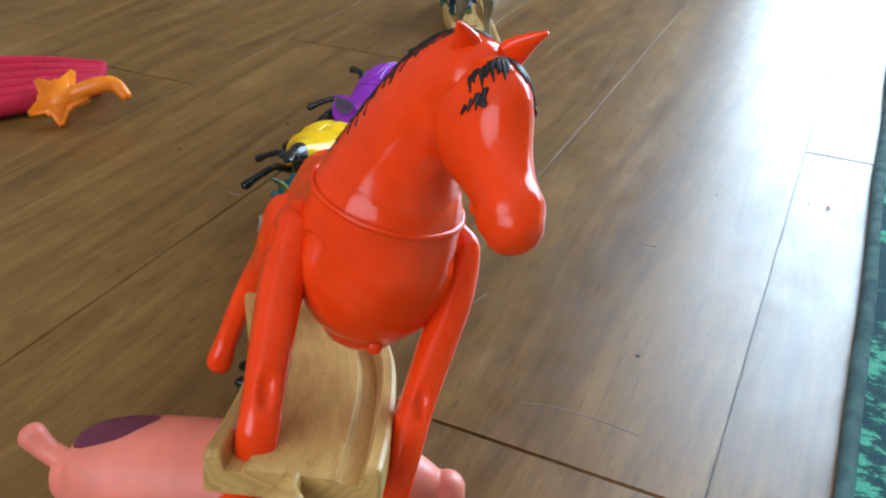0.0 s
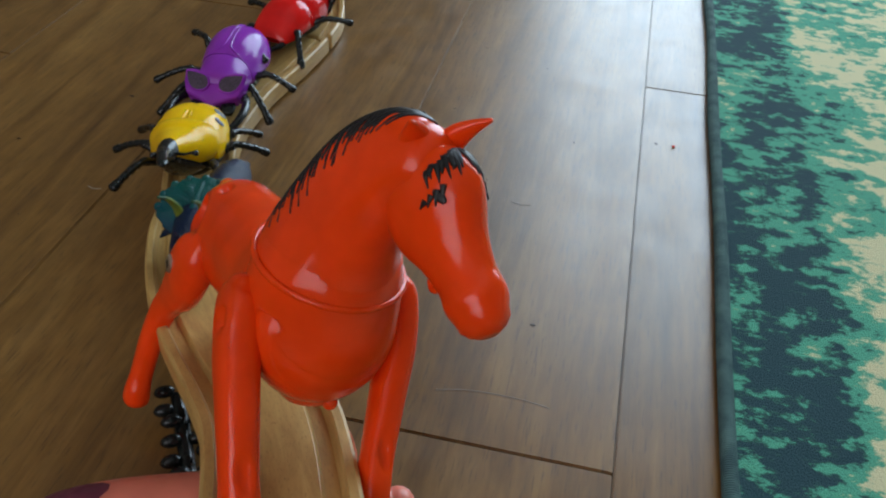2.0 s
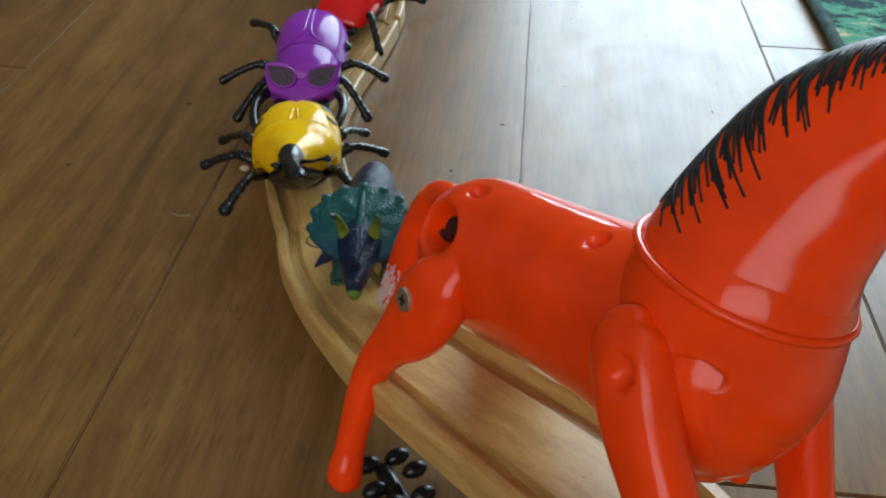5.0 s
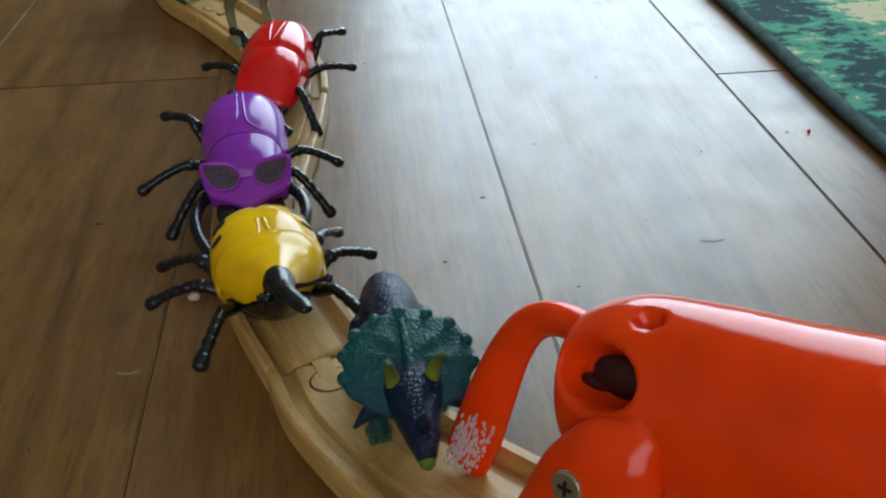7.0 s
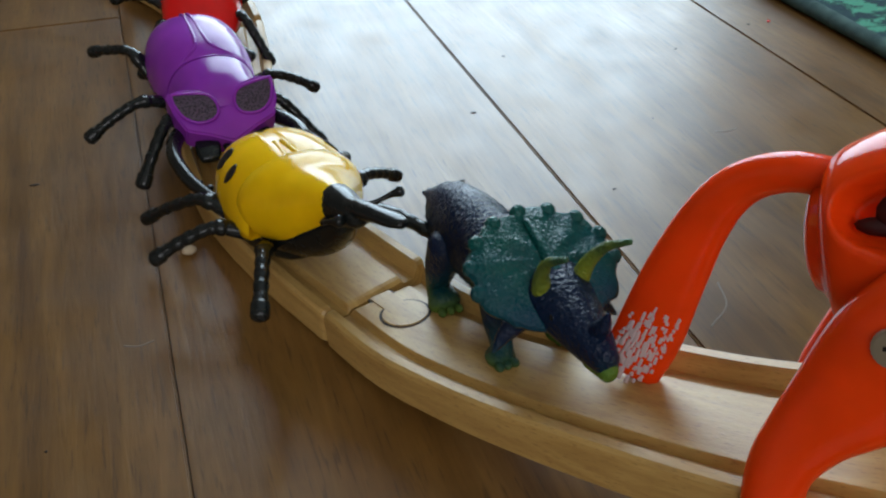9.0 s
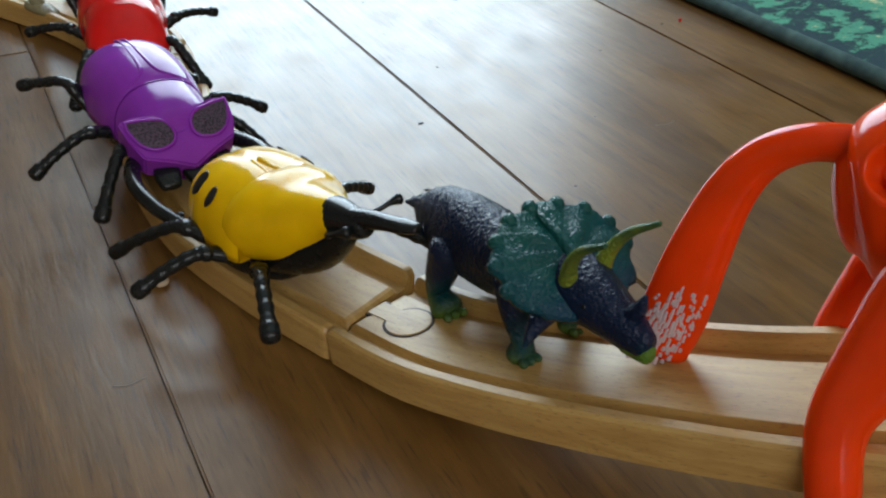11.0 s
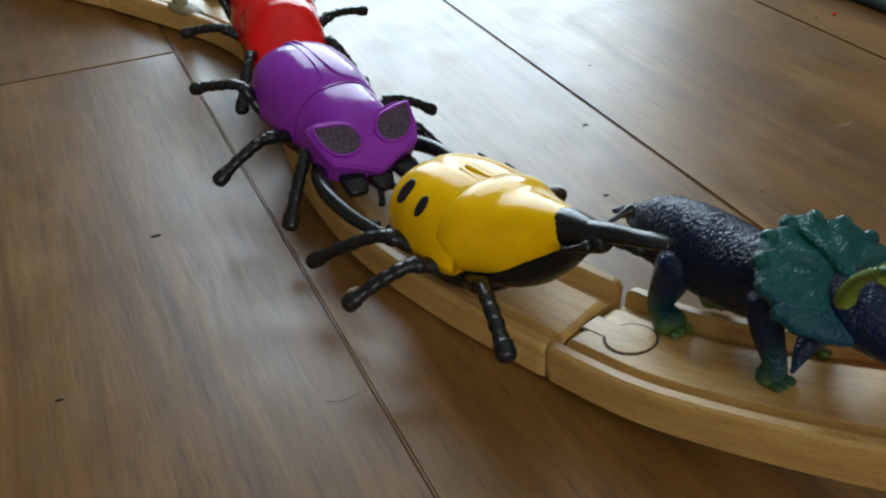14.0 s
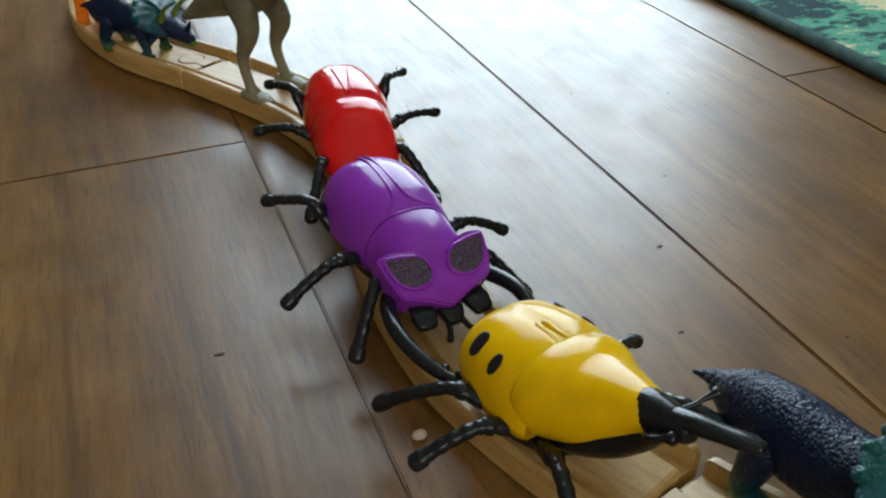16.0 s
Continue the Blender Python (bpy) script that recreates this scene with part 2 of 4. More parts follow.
def loft(rows, up=(0, 0, 1), n=5, sides=20, power=2.0, bm=None, closed=True, cap_len=0.8):
    """A rounded body along rows of (x, y, z, half width, half height); the ends are domed."""
    bm = bm or bmesh.new()
    r = spline(rows, n)
    c, w, h = r[:, :3], np.maximum(r[:, 3], 1e-4), np.maximum(r[:, 4], 1e-4)
    tan = np.gradient(c, axis=0)
    tan /= np.linalg.norm(tan, axis=1)[:, None] + 1e-12
    up = np.asarray(up, float)
    rings = []
    cap = 4 if closed else 0
    seq = [(0, -math.cos(k / cap * math.pi / 2), math.sin(k / cap * math.pi / 2)) for k in range(1, cap)] if cap else []
    seq += [(i, 0.0, 1.0) for i in range(len(c))]
    seq += [(len(c) - 1, math.cos(k / cap * math.pi / 2), math.sin(k / cap * math.pi / 2)) for k in range(cap - 1, 0, -1)] if cap else []
    for i, off, sc in seq:
        s = np.cross(tan[i], up)
        s = s / (np.linalg.norm(s) + 1e-9)
        u = np.cross(s, tan[i])
        q = c[i] + tan[i] * off * cap_len * min(w[i], h[i])
        ring = []
        for k in range(sides):
            a = 2 * math.pi * k / sides
            ca, sa = math.cos(a), math.sin(a)
            ca, sa = (math.copysign(abs(x) ** (2 / power), x) for x in (ca, sa))
            ring.append(bm.verts.new(q + s * ca * w[i] * sc + u * sa * h[i] * sc))
        rings.append(ring)
    for a, b in zip(rings, rings[1:]):
        for k in range(sides):
            bm.faces.new((a[k], a[(k + 1) % sides], b[(k + 1) % sides], b[k]))
    bm.faces.new(rings[0][::-1])
    bm.faces.new(rings[-1])
    bmesh.ops.recalc_face_normals(bm, faces=bm.faces)
    return bm


def tube(rows, n=4, sides=10, bm=None, up=(0, 0, 1)):
    return loft([(*r[:3], r[3], r[3]) for r in rows], up, n, sides, 2.0, bm)


def ball(c, r, bm=None, scale=(1, 1, 1), seg=16):
    bm = bm or bmesh.new()
    bmesh.ops.create_uvsphere(bm, u_segments=seg, v_segments=max(6, seg // 2), radius=1.0, matrix=Matrix.Translation(c) @ Matrix.Diagonal((r * scale[0], r * scale[1], r * scale[2], 1)))
    return bm


def box(lo, hi, bevel=0.0, bm=None):
    bm = bm or bmesh.new()
    c = [(a + b) / 2 for a, b in zip(lo, hi)]
    made = bmesh.ops.create_cube(bm, size=1, matrix=Matrix.Translation(c) @ Matrix.Diagonal((*[b - a for a, b in zip(lo, hi)], 1)))
    if bevel:
        bmesh.ops.bevel(bm, geom=list({e for v in made["verts"] for e in v.link_edges}), offset=bevel, segments=2, affect="EDGES")
    return bm


# ---- the room ----
# walls and ceiling are out of view, added for bounce light and reflections
X0, X1, Y0, Y1, H = -1.9, 2.6, -1.8, 2.0, 2.4


def structure(name, bm, mat, label, smooth=False):
    return tagged(part(name, bm, mat, None, "", smooth), label, name.split("_")[0], "", "structure")


structure("wall_west", box((X0 - 0.1, Y0 - 0.1, 0), (X0, Y1 + 0.1, H)), WALL, "unseen warm beige painted wall, added to enclose the light")
structure("wall_east", box((X1, Y0 - 0.1, 0), (X1 + 0.1, Y1 + 0.1, H)), WALL, "unseen warm beige painted wall, added to enclose the light")
# unseen south wall; its opening is assumed, to go with the fill light
bm = box((X0, Y0 - 0.1, 0), (-1.1, Y0, H))
box((0.1, Y0 - 0.1, 0), (X1, Y0, H), 0, bm)
box((-1.1, Y0 - 0.1, 0), (0.1, Y0, 0.95), 0, bm)
box((-1.1, Y0 - 0.1, 1.95), (0.1, Y0, H), 0, bm)
structure("wall_south", bm, WALL, "unseen painted wall with an assumed opening behind the fill light")
bm = box((X0, Y1, 0), (WIN[0], Y1 + 0.1, H))
box((WIN[1], Y1, 0), (X1, Y1 + 0.1, H), 0, bm)
box((WIN[0], Y1, WIN[3]), (WIN[1], Y1 + 0.1, H), 0, bm)
box((WIN[0], Y1, 0), (WIN[1], Y1 + 0.1, WIN[2]), 0, bm)
structure("wall_north", bm, WALL, "painted wall with a bright glazed door opening")
structure("ceiling", box((X0 - 0.1, Y0 - 0.1, H), (X1 + 0.1, Y1 + 0.1, H + 0.1)), CEIL, "unseen white painted ceiling, added to bounce light")

# ---- the floor ----
PITCH, SEAM = 0.1516, 0.1033
floor = tagged(part("floor", box((X0 - 0.1, Y0 - 0.1, -0.03), (X1 + 0.1, Y1 + 0.1, -0.0035)), GAP, None), "brown stained wooden plank floor with scratches", "floor", "", "structure")


# ---- the rug ----
RUGX = 0.148
rug = thing("rug", pose(RUGX, 0, 0), "green and cream patterned rug with dark bound edge", "rug")
bm = box((0.006, -1.2, 0.0003), (1.3, 1.6, 0.0075))
part("rug_field", bm, RUG, rug, "", False)
rows = [(0.0035 + 0.0006 * math.sin(k * 1.7), -1.2 + k * 0.07, 0.0047, 0.0042 + 0.0002 * math.sin(k * 2.3)) for k in range(41)]
part("binding", tube(rows, 3, 12), BINDING, rug, "grey-green stitched edge binding")


# ---- the wooden toy track ----
def profile():
    """Half the section of the track, from the middle out: offset, height below the top."""
    return [(0.0, 0.0030), (0.0098, 0.0030), (0.0100, 0.0031), (0.0112, 0.0052), (0.0150, 0.0052), (0.0160, 0.0010), (0.0166, 0.0), (0.0190, 0.0), (0.0199, 0.0008), (0.0202, 0.0020), (0.0202, 0.0112), (0.0194, 0.0120)]


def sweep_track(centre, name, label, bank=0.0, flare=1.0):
    """A piece of grooved track along its centre line (x, y, z of the top)."""
    c = np.asarray(centre)
    tan = np.gradient(c, axis=0)
    tan /= np.linalg.norm(tan, axis=1)[:, None]
    side = np.cross(tan, (0, 0, 1))
    side /= np.linalg.norm(side, axis=1)[:, None]
    upv = np.cross(side, tan)
    roll = np.radians(bank) * np.clip(np.linspace(-0.15, 1.35, len(c)), 0, 1)[:, None]
    side, upv = side * np.cos(roll) - upv * np.sin(roll), upv * np.cos(roll) + side * np.sin(roll)
    half = profile()
    sec = [(-o, d) for o, d in reversed(half)] + half[1:]
    s = np.r_[0, np.cumsum(np.linalg.norm(np.diff(c, axis=0), axis=1))]
    L = s[-1]
    verts, uvs, faces, n = [], [], [], len(sec)
    dist = np.r_[0, np.cumsum([math.hypot(b[0] - a[0], b[1] - a[1]) for a, b in zip(sec, sec[1:])])]
    off = random.random() * 5
    for i in range(len(c)):
        e = min(s[i], L - s[i])
        pull = 0.0012 * max(0.0, 1 - e / 0.0016)
        for k, (o, d) in enumerate(sec):
            dd = d + (pull if d < 0.004 else 0)
            oo = o * (1 - 0.04 * (pull / 0.0012)) if abs(o) > 0.018 else o
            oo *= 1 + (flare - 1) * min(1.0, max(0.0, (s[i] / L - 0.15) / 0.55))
            verts.append(c[i] + side[i] * oo - upv[i] * dd)
            uvs.append((off + s[i], off * 0.37 + dist[k]))
    for i in range(len(c) - 1):
        for k in range(n - 1):
            faces.append((i * n + k, i * n + k + 1, (i + 1) * n + k + 1, (i + 1) * n + k))
        faces.append((i * n + n - 1, i * n, (i + 1) * n, (i + 1) * n + n - 1))
    faces.append(tuple(range(n - 1, -1, -1)))
    faces.append(tuple(range((len(c) - 1) * n, len(c) * n)))
    ob = mesh_ob(name, verts, faces, WOOD, None, "", False, uvs)
    return tagged(ob, label, "toy track", "wooden track pieces")


def resample(c, step=0.0012):
    d = np.r_[0, np.cumsum(np.linalg.norm(np.diff(c, axis=0), axis=1))]
    s = np.linspace(0, d[-1], max(8, int(d[-1] / step)))
    return np.stack([np.interp(s, d, c[:, k]) for k in range(c.shape[1])], 1)


TOP = 0.0135
RAMP = [(-0.137, 0.352, TOP), (-0.1295, 0.3270, 0.0185), (-0.1195, 0.3060, 0.0240), (-0.1085, 0.2868, 0.0300), (-0.0965, 0.268, 0.0362), (-0.0840, 0.250, 0.0425),
        (-0.0695, 0.2325, 0.0490), (-0.0535, 0.2145, 0.0555), (-0.0375, 0.1965, 0.0622), (-0.0225, 0.177, 0.0695), (-0.0110, 0.156, 0.0760), (-0.0010, 0.134, 0.0825), (0.0050, 0.119, 0.0865)]
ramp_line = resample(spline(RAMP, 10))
mid_line = resample(spline([(-0.1370, 0.352, TOP), (-0.1525, 0.390, TOP), (-0.1630, 0.430, TOP), (-0.1640, 0.480, TOP), (-0.1570, 0.530, TOP), (-0.1525, 0.575, TOP)], 10))
far_line = resample(spline([(-0.1525, 0.575, TOP), (-0.1545, 0.610, TOP), (-0.1700, 0.655, TOP), (-0.2030, 0.716, TOP)], 10))
end_line = resample(spline([(-0.2030, 0.716, TOP), (-0.2350, 0.768, TOP), (-0.2530, 0.830, TOP), (-0.2500, 0.890, TOP), (-0.2250, 0.950, TOP), (-0.1850, 0.990, TOP)], 10))


def trim(c, a=0.0006, b=0.0006):
    d = np.r_[0, np.cumsum(np.linalg.norm(np.diff(c, axis=0), axis=1))]
    s = np.linspace(a, d[-1] - b, len(c))
    return np.stack([np.interp(s, d, c[:, k]) for k in range(3)], 1)


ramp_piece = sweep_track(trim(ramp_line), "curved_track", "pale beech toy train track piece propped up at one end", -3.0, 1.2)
sweep_track(trim(mid_line), "curved_track", "pale beech curved toy train track on the floor")
sweep_track(trim(far_line), "curved_track", "pale beech curved toy train track on the floor")
sweep_track(trim(end_line), "curved_track", "pale beech curved toy train track on the floor")


_e, _t = ramp_line[-1], ramp_line[-1] - ramp_line[-4]
_t = _t / np.linalg.norm(_t)
_c = _e - np.array((0, 0, 0.0075))
part("peg", loft([(*(_c - _t * 0.004), 0.0028, 0.0042), (*(_c + _t * 0.006), 0.0028, 0.0042), (*(_c + _t * 0.009), 0.0050, 0.0042), (*(_c + _t * 0.0125), 0.0058, 0.0042), (*(_c + _t * 0.016), 0.0046, 0.0042)], n=3, sides=16, power=3, cap_len=0.3), PEG_WOOD, ramp_piece)


def connector(line, s, flip=1):
    """The round peg of one track piece lying in the slot of the next, s metres along its line."""
    d = np.r_[0, np.cumsum(np.linalg.norm(np.diff(line, axis=0), axis=1))]
    c, a, b = (Vector([np.interp(q, d, line[:, k]) for k in range(3)]) for q in (s, s - 0.002, s + 0.002))
    t = (b - a).normalized()
    side = t.cross(Vector((0, 0, 1))).normalized()
    up = side.cross(t)
    m = Matrix((t, -side, up)).transposed().to_4x4()
    m.translation = c - up * 0.0030
    ob = thing("track_connector", m, "round wooden joint peg between two track pieces", "track joint")
    for nm, r, w, z, mat in (("slot", 0.0079, 0.0042, 0.0001, GAP), ("peg", 0.0070, 0.0034, 0.0004, PEG_WOOD)):
        bm = bmesh.new()
        bmesh.ops.create_cone(bm, cap_ends=True, segments=40, radius1=r, radius2=r - 0.0002, depth=0.0012, matrix=pose(0, 0, z - 0.0006))
        box((-s + 0.0004, -w, z - 0.0012), (-r * 0.75, w, z - 0.0001), 0, bm)
        part(nm, bm, mat, ob, "dark gap round the peg" if nm == "slot" else "", False)
    return ob


connector(ramp_line, 0.0150)
connector(end_line, 0.0150)


def surf(rows, up, s, a, power=2.0, out=0.0):
    """A point of a lofted body: s along it from 0 to 1, a round it in degrees; and its normal."""
    r = spline(rows, 8)
    k = s * (len(r) - 1)
    i = min(int(k), len(r) - 2)
    q = r[i] * (1 - k + i) + r[i + 1] * (k - i)
    t = r[min(i + 1, len(r) - 1), :3] - r[max(i - 1, 0), :3]
    t = t / np.linalg.norm(t)
    sd = np.cross(t, np.asarray(up, float))
    sd /= np.linalg.norm(sd)
    u = np.cross(sd, t)
    ca, sa = (math.copysign(abs(v) ** (2 / power), v) for v in (math.cos(radians(a)), math.sin(radians(a))))
    n = sd * ca * q[4] + u * sa * q[3]
    n /= np.linalg.norm(n)
    return q[:3] + sd * ca * q[3] + u * sa * q[4] + n * out, n


def decal(name, parent, mat, rows, up, at, size, out=0.0003, wob=0.08, label="", power=2.0):
    """Paint or a hole's dark floor lying on a lofted body: an oval of (along, degrees round)."""
    verts, faces, n = [tuple(surf(rows, up, *at, power, out)[0])], [], 24
    for r in (0.35, 0.7, 1.0):
        for k in range(n):
            a = 2 * math.pi * k / n
            q = r * (1 + wob * math.sin(3 * a + at[1]) + wob * 0.6 * math.sin(5 * a))
            verts.append(tuple(surf(rows, up, min(1, max(0, at[0] + size[0] * q * math.cos(a))), at[1] + size[1] * q * math.sin(a), power, out if r < 1 else out * 0.2)[0]))
    for k in range(n):
        j = (k + 1) % n
        faces.append((0, 1 + k, 1 + j))
        for r in range(2):
            faces.append((1 + r * n + k, 1 + (r + 1) * n + k, 1 + (r + 1) * n + j, 1 + r * n + j))
    return mesh_ob(name, verts, faces, mat, parent, label)


def stroke(name, parent, mat, rows, up, path, width, proud=0.0002, label=""):
    """A painted stroke that follows a lofted body: path of (s, angle)."""
    pts = [(*surf(rows, up, a, b, 2.0, proud)[0], width * (1 - 0.9 * k / (len(path) - 1)) + 0.0001, 0.00035) for k, (a, b) in enumerate(path)]
    n = surf(rows, up, *path[len(path) // 2])[1]
    return part(name, loft(pts, up=n, n=3, sides=6), mat, parent, label)


# ---- toy beetles ----
def flat_dir(h):
    return math.degrees(math.atan2(h[1], h[0]))


def dome(rows, mat, name, parent, sides=28, lip=0.0, crease=0.0):
    """A shell open below: rows of (x, half width, height, base z)."""
    r = spline(rows, 6)
    verts, faces, m = [], [], sides + 1
    for x, w, h, z in r:
        for k in range(m):
            a = math.pi * k / sides
            ca, sa = math.cos(a), math.sin(a)
            y = w * math.copysign(abs(ca) ** 0.85, ca)
            zz = z + h * sa ** 0.8
            ridge = crease * math.exp(-(y / 0.0011) ** 2)
            verts.append((x, y, zz - ridge))
        verts.append((x, 0, z))
    m += 1
    for i in range(len(r) - 1):
        for k in range(m):
            faces.append((i * m + k, i * m + (k + 1) % m, (i + 1) * m + (k + 1) % m, (i + 1) * m + k))
    faces += [tuple(range(m)), tuple(range(len(r) * m - 1, (len(r) - 1) * m - 1, -1))]
    ob = mesh_ob(name, verts, faces, mat, parent)
    return ob


def leg(parent, pts, r=0.0023):
    """A jointed insect leg: thick thigh with a knuckle, twisted beaded shin, blunt tip."""
    p = spline([(*q, 0) for q in pts], 14)[:, :3]
    n = len(p)
    rows = []
    for i, q in enumerate(p):
        s = i / (n - 1)
        k = 0.86 + 0.30 * math.sin(math.pi * min(1, s / 0.42))
        if 0.36 < s < 0.46:
            k = 1.22
        if s >= 0.46:
            k = 0.94 + 0.07 * math.sin((s - 0.46) * 62)
        if s > 0.92:
            k = 1.22
        rows.append((*q, r * k * (1.1 if s < 0.42 else 1.0), r * k * 0.86))
    return part("leg", loft(rows, (0, 0, 1), 1, 12, 2.4), BLACK, parent)


def beetle_base(name, at, heading, label, front=1.0):
    ob = thing(name, pose(at[0], at[1], TOP, 0, 0, flat_dir(heading)), label, "toy beetle", "plastic beetles on the track")
    part("underside", loft([(-0.027, 0, 0.0085, 0.010, 0.005), (-0.020, 0, 0.0085, 0.016, 0.0072), (0.0, 0, 0.0085, 0.0185, 0.0082), (0.020 * front, 0, 0.0085, 0.0135, 0.0075), (0.028 * front, 0, 0.0105, 0.0080, 0.005)], n=4, power=2.6), BLACK, ob, "black moulded underside")
    return ob


def beetle_legs(ob, tips):
    """tips: front, middle, rear foot of each side, with the knee worked out."""
    for (hx, hy), (tx, ty, tz) in tips:
        dx, dy = tx - hx, ty - hy
        knee = (hx + dx * 0.42, hy + dy * 0.42, max(0.014, tz + 0.003))
        leg(ob, [(hx, hy, 0.009), (hx + dx * 0.2, hy + dy * 0.2, 0.0125), knee, (hx + dx * 0.72, hy + dy * 0.72, (knee[2] + tz) / 2 + 0.0008), (tx, ty, tz)])


def local(ob_at, heading, p, z):
    a = math.atan2(heading[1], heading[0])
    dx, dy = p[0] - ob_at[0], p[1] - ob_at[1]
    return (dx * math.cos(a) + dy * math.sin(a), -dx * math.sin(a) + dy * math.cos(a), z - TOP)


def spot(name, parent, c, n, size, mat, squash=0.6, turn=0.0, proud=0.0004, label=""):
    """A small painted oval lying on a surface at c with normal n."""
    n = Vector(n).normalized()
    m = Matrix.Translation(Vector(c) + n * proud) @ n.to_track_quat("Z", "Y").to_matrix().to_4x4() @ pose(0, 0, 0, 0, 0, turn) @ Matrix.Diagonal((size, size * squash, 0.00045, 1))
    bm = bmesh.new()
    bmesh.ops.create_uvsphere(bm, u_segments=16, v_segments=8, radius=1, matrix=m)
    return part(name, bm, mat, parent, label)


# yellow beetle
YC, YH = (-0.1545, 0.3850), (0.20, -0.98)
yb = beetle_base("toy_beetle", YC, YH, "yellow plastic beetle with black spots and long horn on track", 0.55)
YS = [(-0.0300, 0.0040, 0.003, 0.0135), (-0.0285, 0.0120, 0.0100, 0.0125), (-0.0240, 0.0172, 0.0160, 0.0120), (-0.0140, 0.0204, 0.0198, 0.0115), (-0.0030, 0.0212, 0.0212, 0.0115), (0.0070, 0.0204, 0.0206, 0.0120), (0.0110, 0.0190, 0.0186, 0.0125)]
dome(YS, YELLOW, "shell", yb, 40, crease=0.0008)
part("thorax", loft([(0.0040, 0, 0.0200, 0.0196, 0.0130), (0.0095, 0, 0.0210, 0.0194, 0.0134), (0.0170, 0, 0.0232, 0.0162, 0.0120), (0.0250, 0, 0.0275, 0.0114, 0.0094), (0.0320, 0, 0.0312, 0.0076, 0.0070), (0.0372, 0, 0.0336, 0.0054, 0.0054)], n=6, sides=36, power=2.1, cap_len=0.15), YELLOW, yb, "yellow hood behind the horn")
for q in (-1, 1):
    part("ridge", tube([(-0.0080, 0.0012 * q, 0.0317, 0.0009), (0.0020, 0.0022 * q, 0.0318, 0.0011), (0.0075, 0.0060 * q, 0.0312, 0.0014), (0.0115, 0.0105 * q, 0.0294, 0.0015), (0.0135, 0.0150 * q, 0.0258, 0.0010)], 5, 10), YELLOW, yb, "raised fold along the shell")
for sx, yy in ((-0.0165, -0.0150), (-0.0065, -0.0168), (-0.0165, 0.0150), (-0.0065, 0.0168)):
    w, h, z = (np.interp(sx, [q[0] for q in YS], [q[k] for q in YS]) for k in (1, 2, 3))
    ca = (abs(yy) / w) ** (1 / 0.85)
    sa = math.sqrt(1 - ca * ca)
    spot("spot", yb, (sx, yy, z + h * sa ** 0.8), (-0.12, math.copysign(ca / w, yy) * 0.02, sa / h * 0.02), 0.0036 if sx > -0.01 else 0.0044, INK, 0.58, 90, 0.0003, "glossy black oval spot")
part("belly", loft([(0.002, 0, 0.0120, 0.0170, 0.0080), (0.0130, 0, 0.0140, 0.0152, 0.0092), (0.0230, 0, 0.0188, 0.0112, 0.0092), (0.0320, 0, 0.0262, 0.0066, 0.0076), (0.0370, 0, 0.0310, 0.0048, 0.0060)], n=4, sides=24), BLACK, yb, "black keel under the hood")
part("head", loft([(0.0345, 0, 0.0330, 0.0056, 0.0058), (0.0380, 0, 0.0338, 0.0054, 0.0056), (0.0430, 0, 0.0352, 0.0044, 0.0046), (0.0470, 0, 0.0362, 0.0036, 0.0036)], n=5), BLACK, yb, "black head")
part("horn", loft([(0.0430, 0, 0.0365, 0.0036, 0.0032), (0.0490, 0.001, 0.0388, 0.0030, 0.0026), (0.0550, 0.0025, 0.0402, 0.0028, 0.0020), (0.0600, 0.0040, 0.0412, 0.0030, 0.0017), (0.0635, 0.0050, 0.0418, 0.0020, 0.0013)], n=5), BLACK, yb, "long curved black horn")
part("antenna", tube([(0.0390, -0.0040, 0.0325, 0.0011), (0.0415, -0.0075, 0.0335, 0.0009), (0.0450, -0.0065, 0.0355, 0.0009), (0.0470, -0.0050, 0.0362, 0.0019)], 4, 8), BLACK, yb)
part("antenna", tube([(0.0380, 0.0040, 0.0325, 0.0011), (0.0400, 0.0090, 0.0335, 0.0008), (0.0410, 0.0130, 0.0350, 0.0008), (0.0418, 0.0160, 0.0358, 0.0017)], 4, 8), BLACK, yb)
beetle_legs(yb, [((0.010, -0.013), (0.0462, -0.0297, 0.0140)), ((0.005, -0.015), (-0.0045, -0.0448, 0.0055)), ((-0.003, -0.015), (-0.0345, -0.0395, 0.0008)),
                 ((0.010, 0.013), (0.0462, 0.0297, 0.0150)), ((0.003, 0.015), (-0.0100, 0.0418, 0.0050)), ((-0.004, 0.015), (-0.0335, 0.0330, 0.0026))])

# purple beetle
PC, PH = (-0.1695, 0.4800), (0.10, -0.995)
pb = beetle_base("toy_beetle", PC, PH, "purple plastic beetle with two black mesh eye lenses on the track")
dome([(-0.0375, 0.0040, 0.003, 0.0125), (-0.0358, 0.0120, 0.0120, 0.012), (-0.0310, 0.0178, 0.0190, 0.0110), (-0.0190, 0.0203, 0.0232, 0.010), (-0.0040, 0.0198, 0.0226, 0.010), (0.0065, 0.0182, 0.0204, 0.010), (0.0100, 0.0175, 0.0191, 0.010)], PURPLE, "shell", pb, 40)
for y0 in (-0.0012, 0.0012):
    part("ridge", tube([(-0.0320, y0, 0.0300, 0.0006), (-0.0240, y0, 0.0324, 0.0007), (-0.0120, y0 * 1.2, 0.0328, 0.0007), (-0.0020, y0 * 1.5, 0.0322, 0.0007), (0.0045, y0 * 2.6, 0.0308, 0.0007), (0.0080, y0 * 6.5, 0.0286, 0.0006), (0.0095, y0 * 11, 0.0240, 0.0005)], 4, 8), PURPLE, pb)
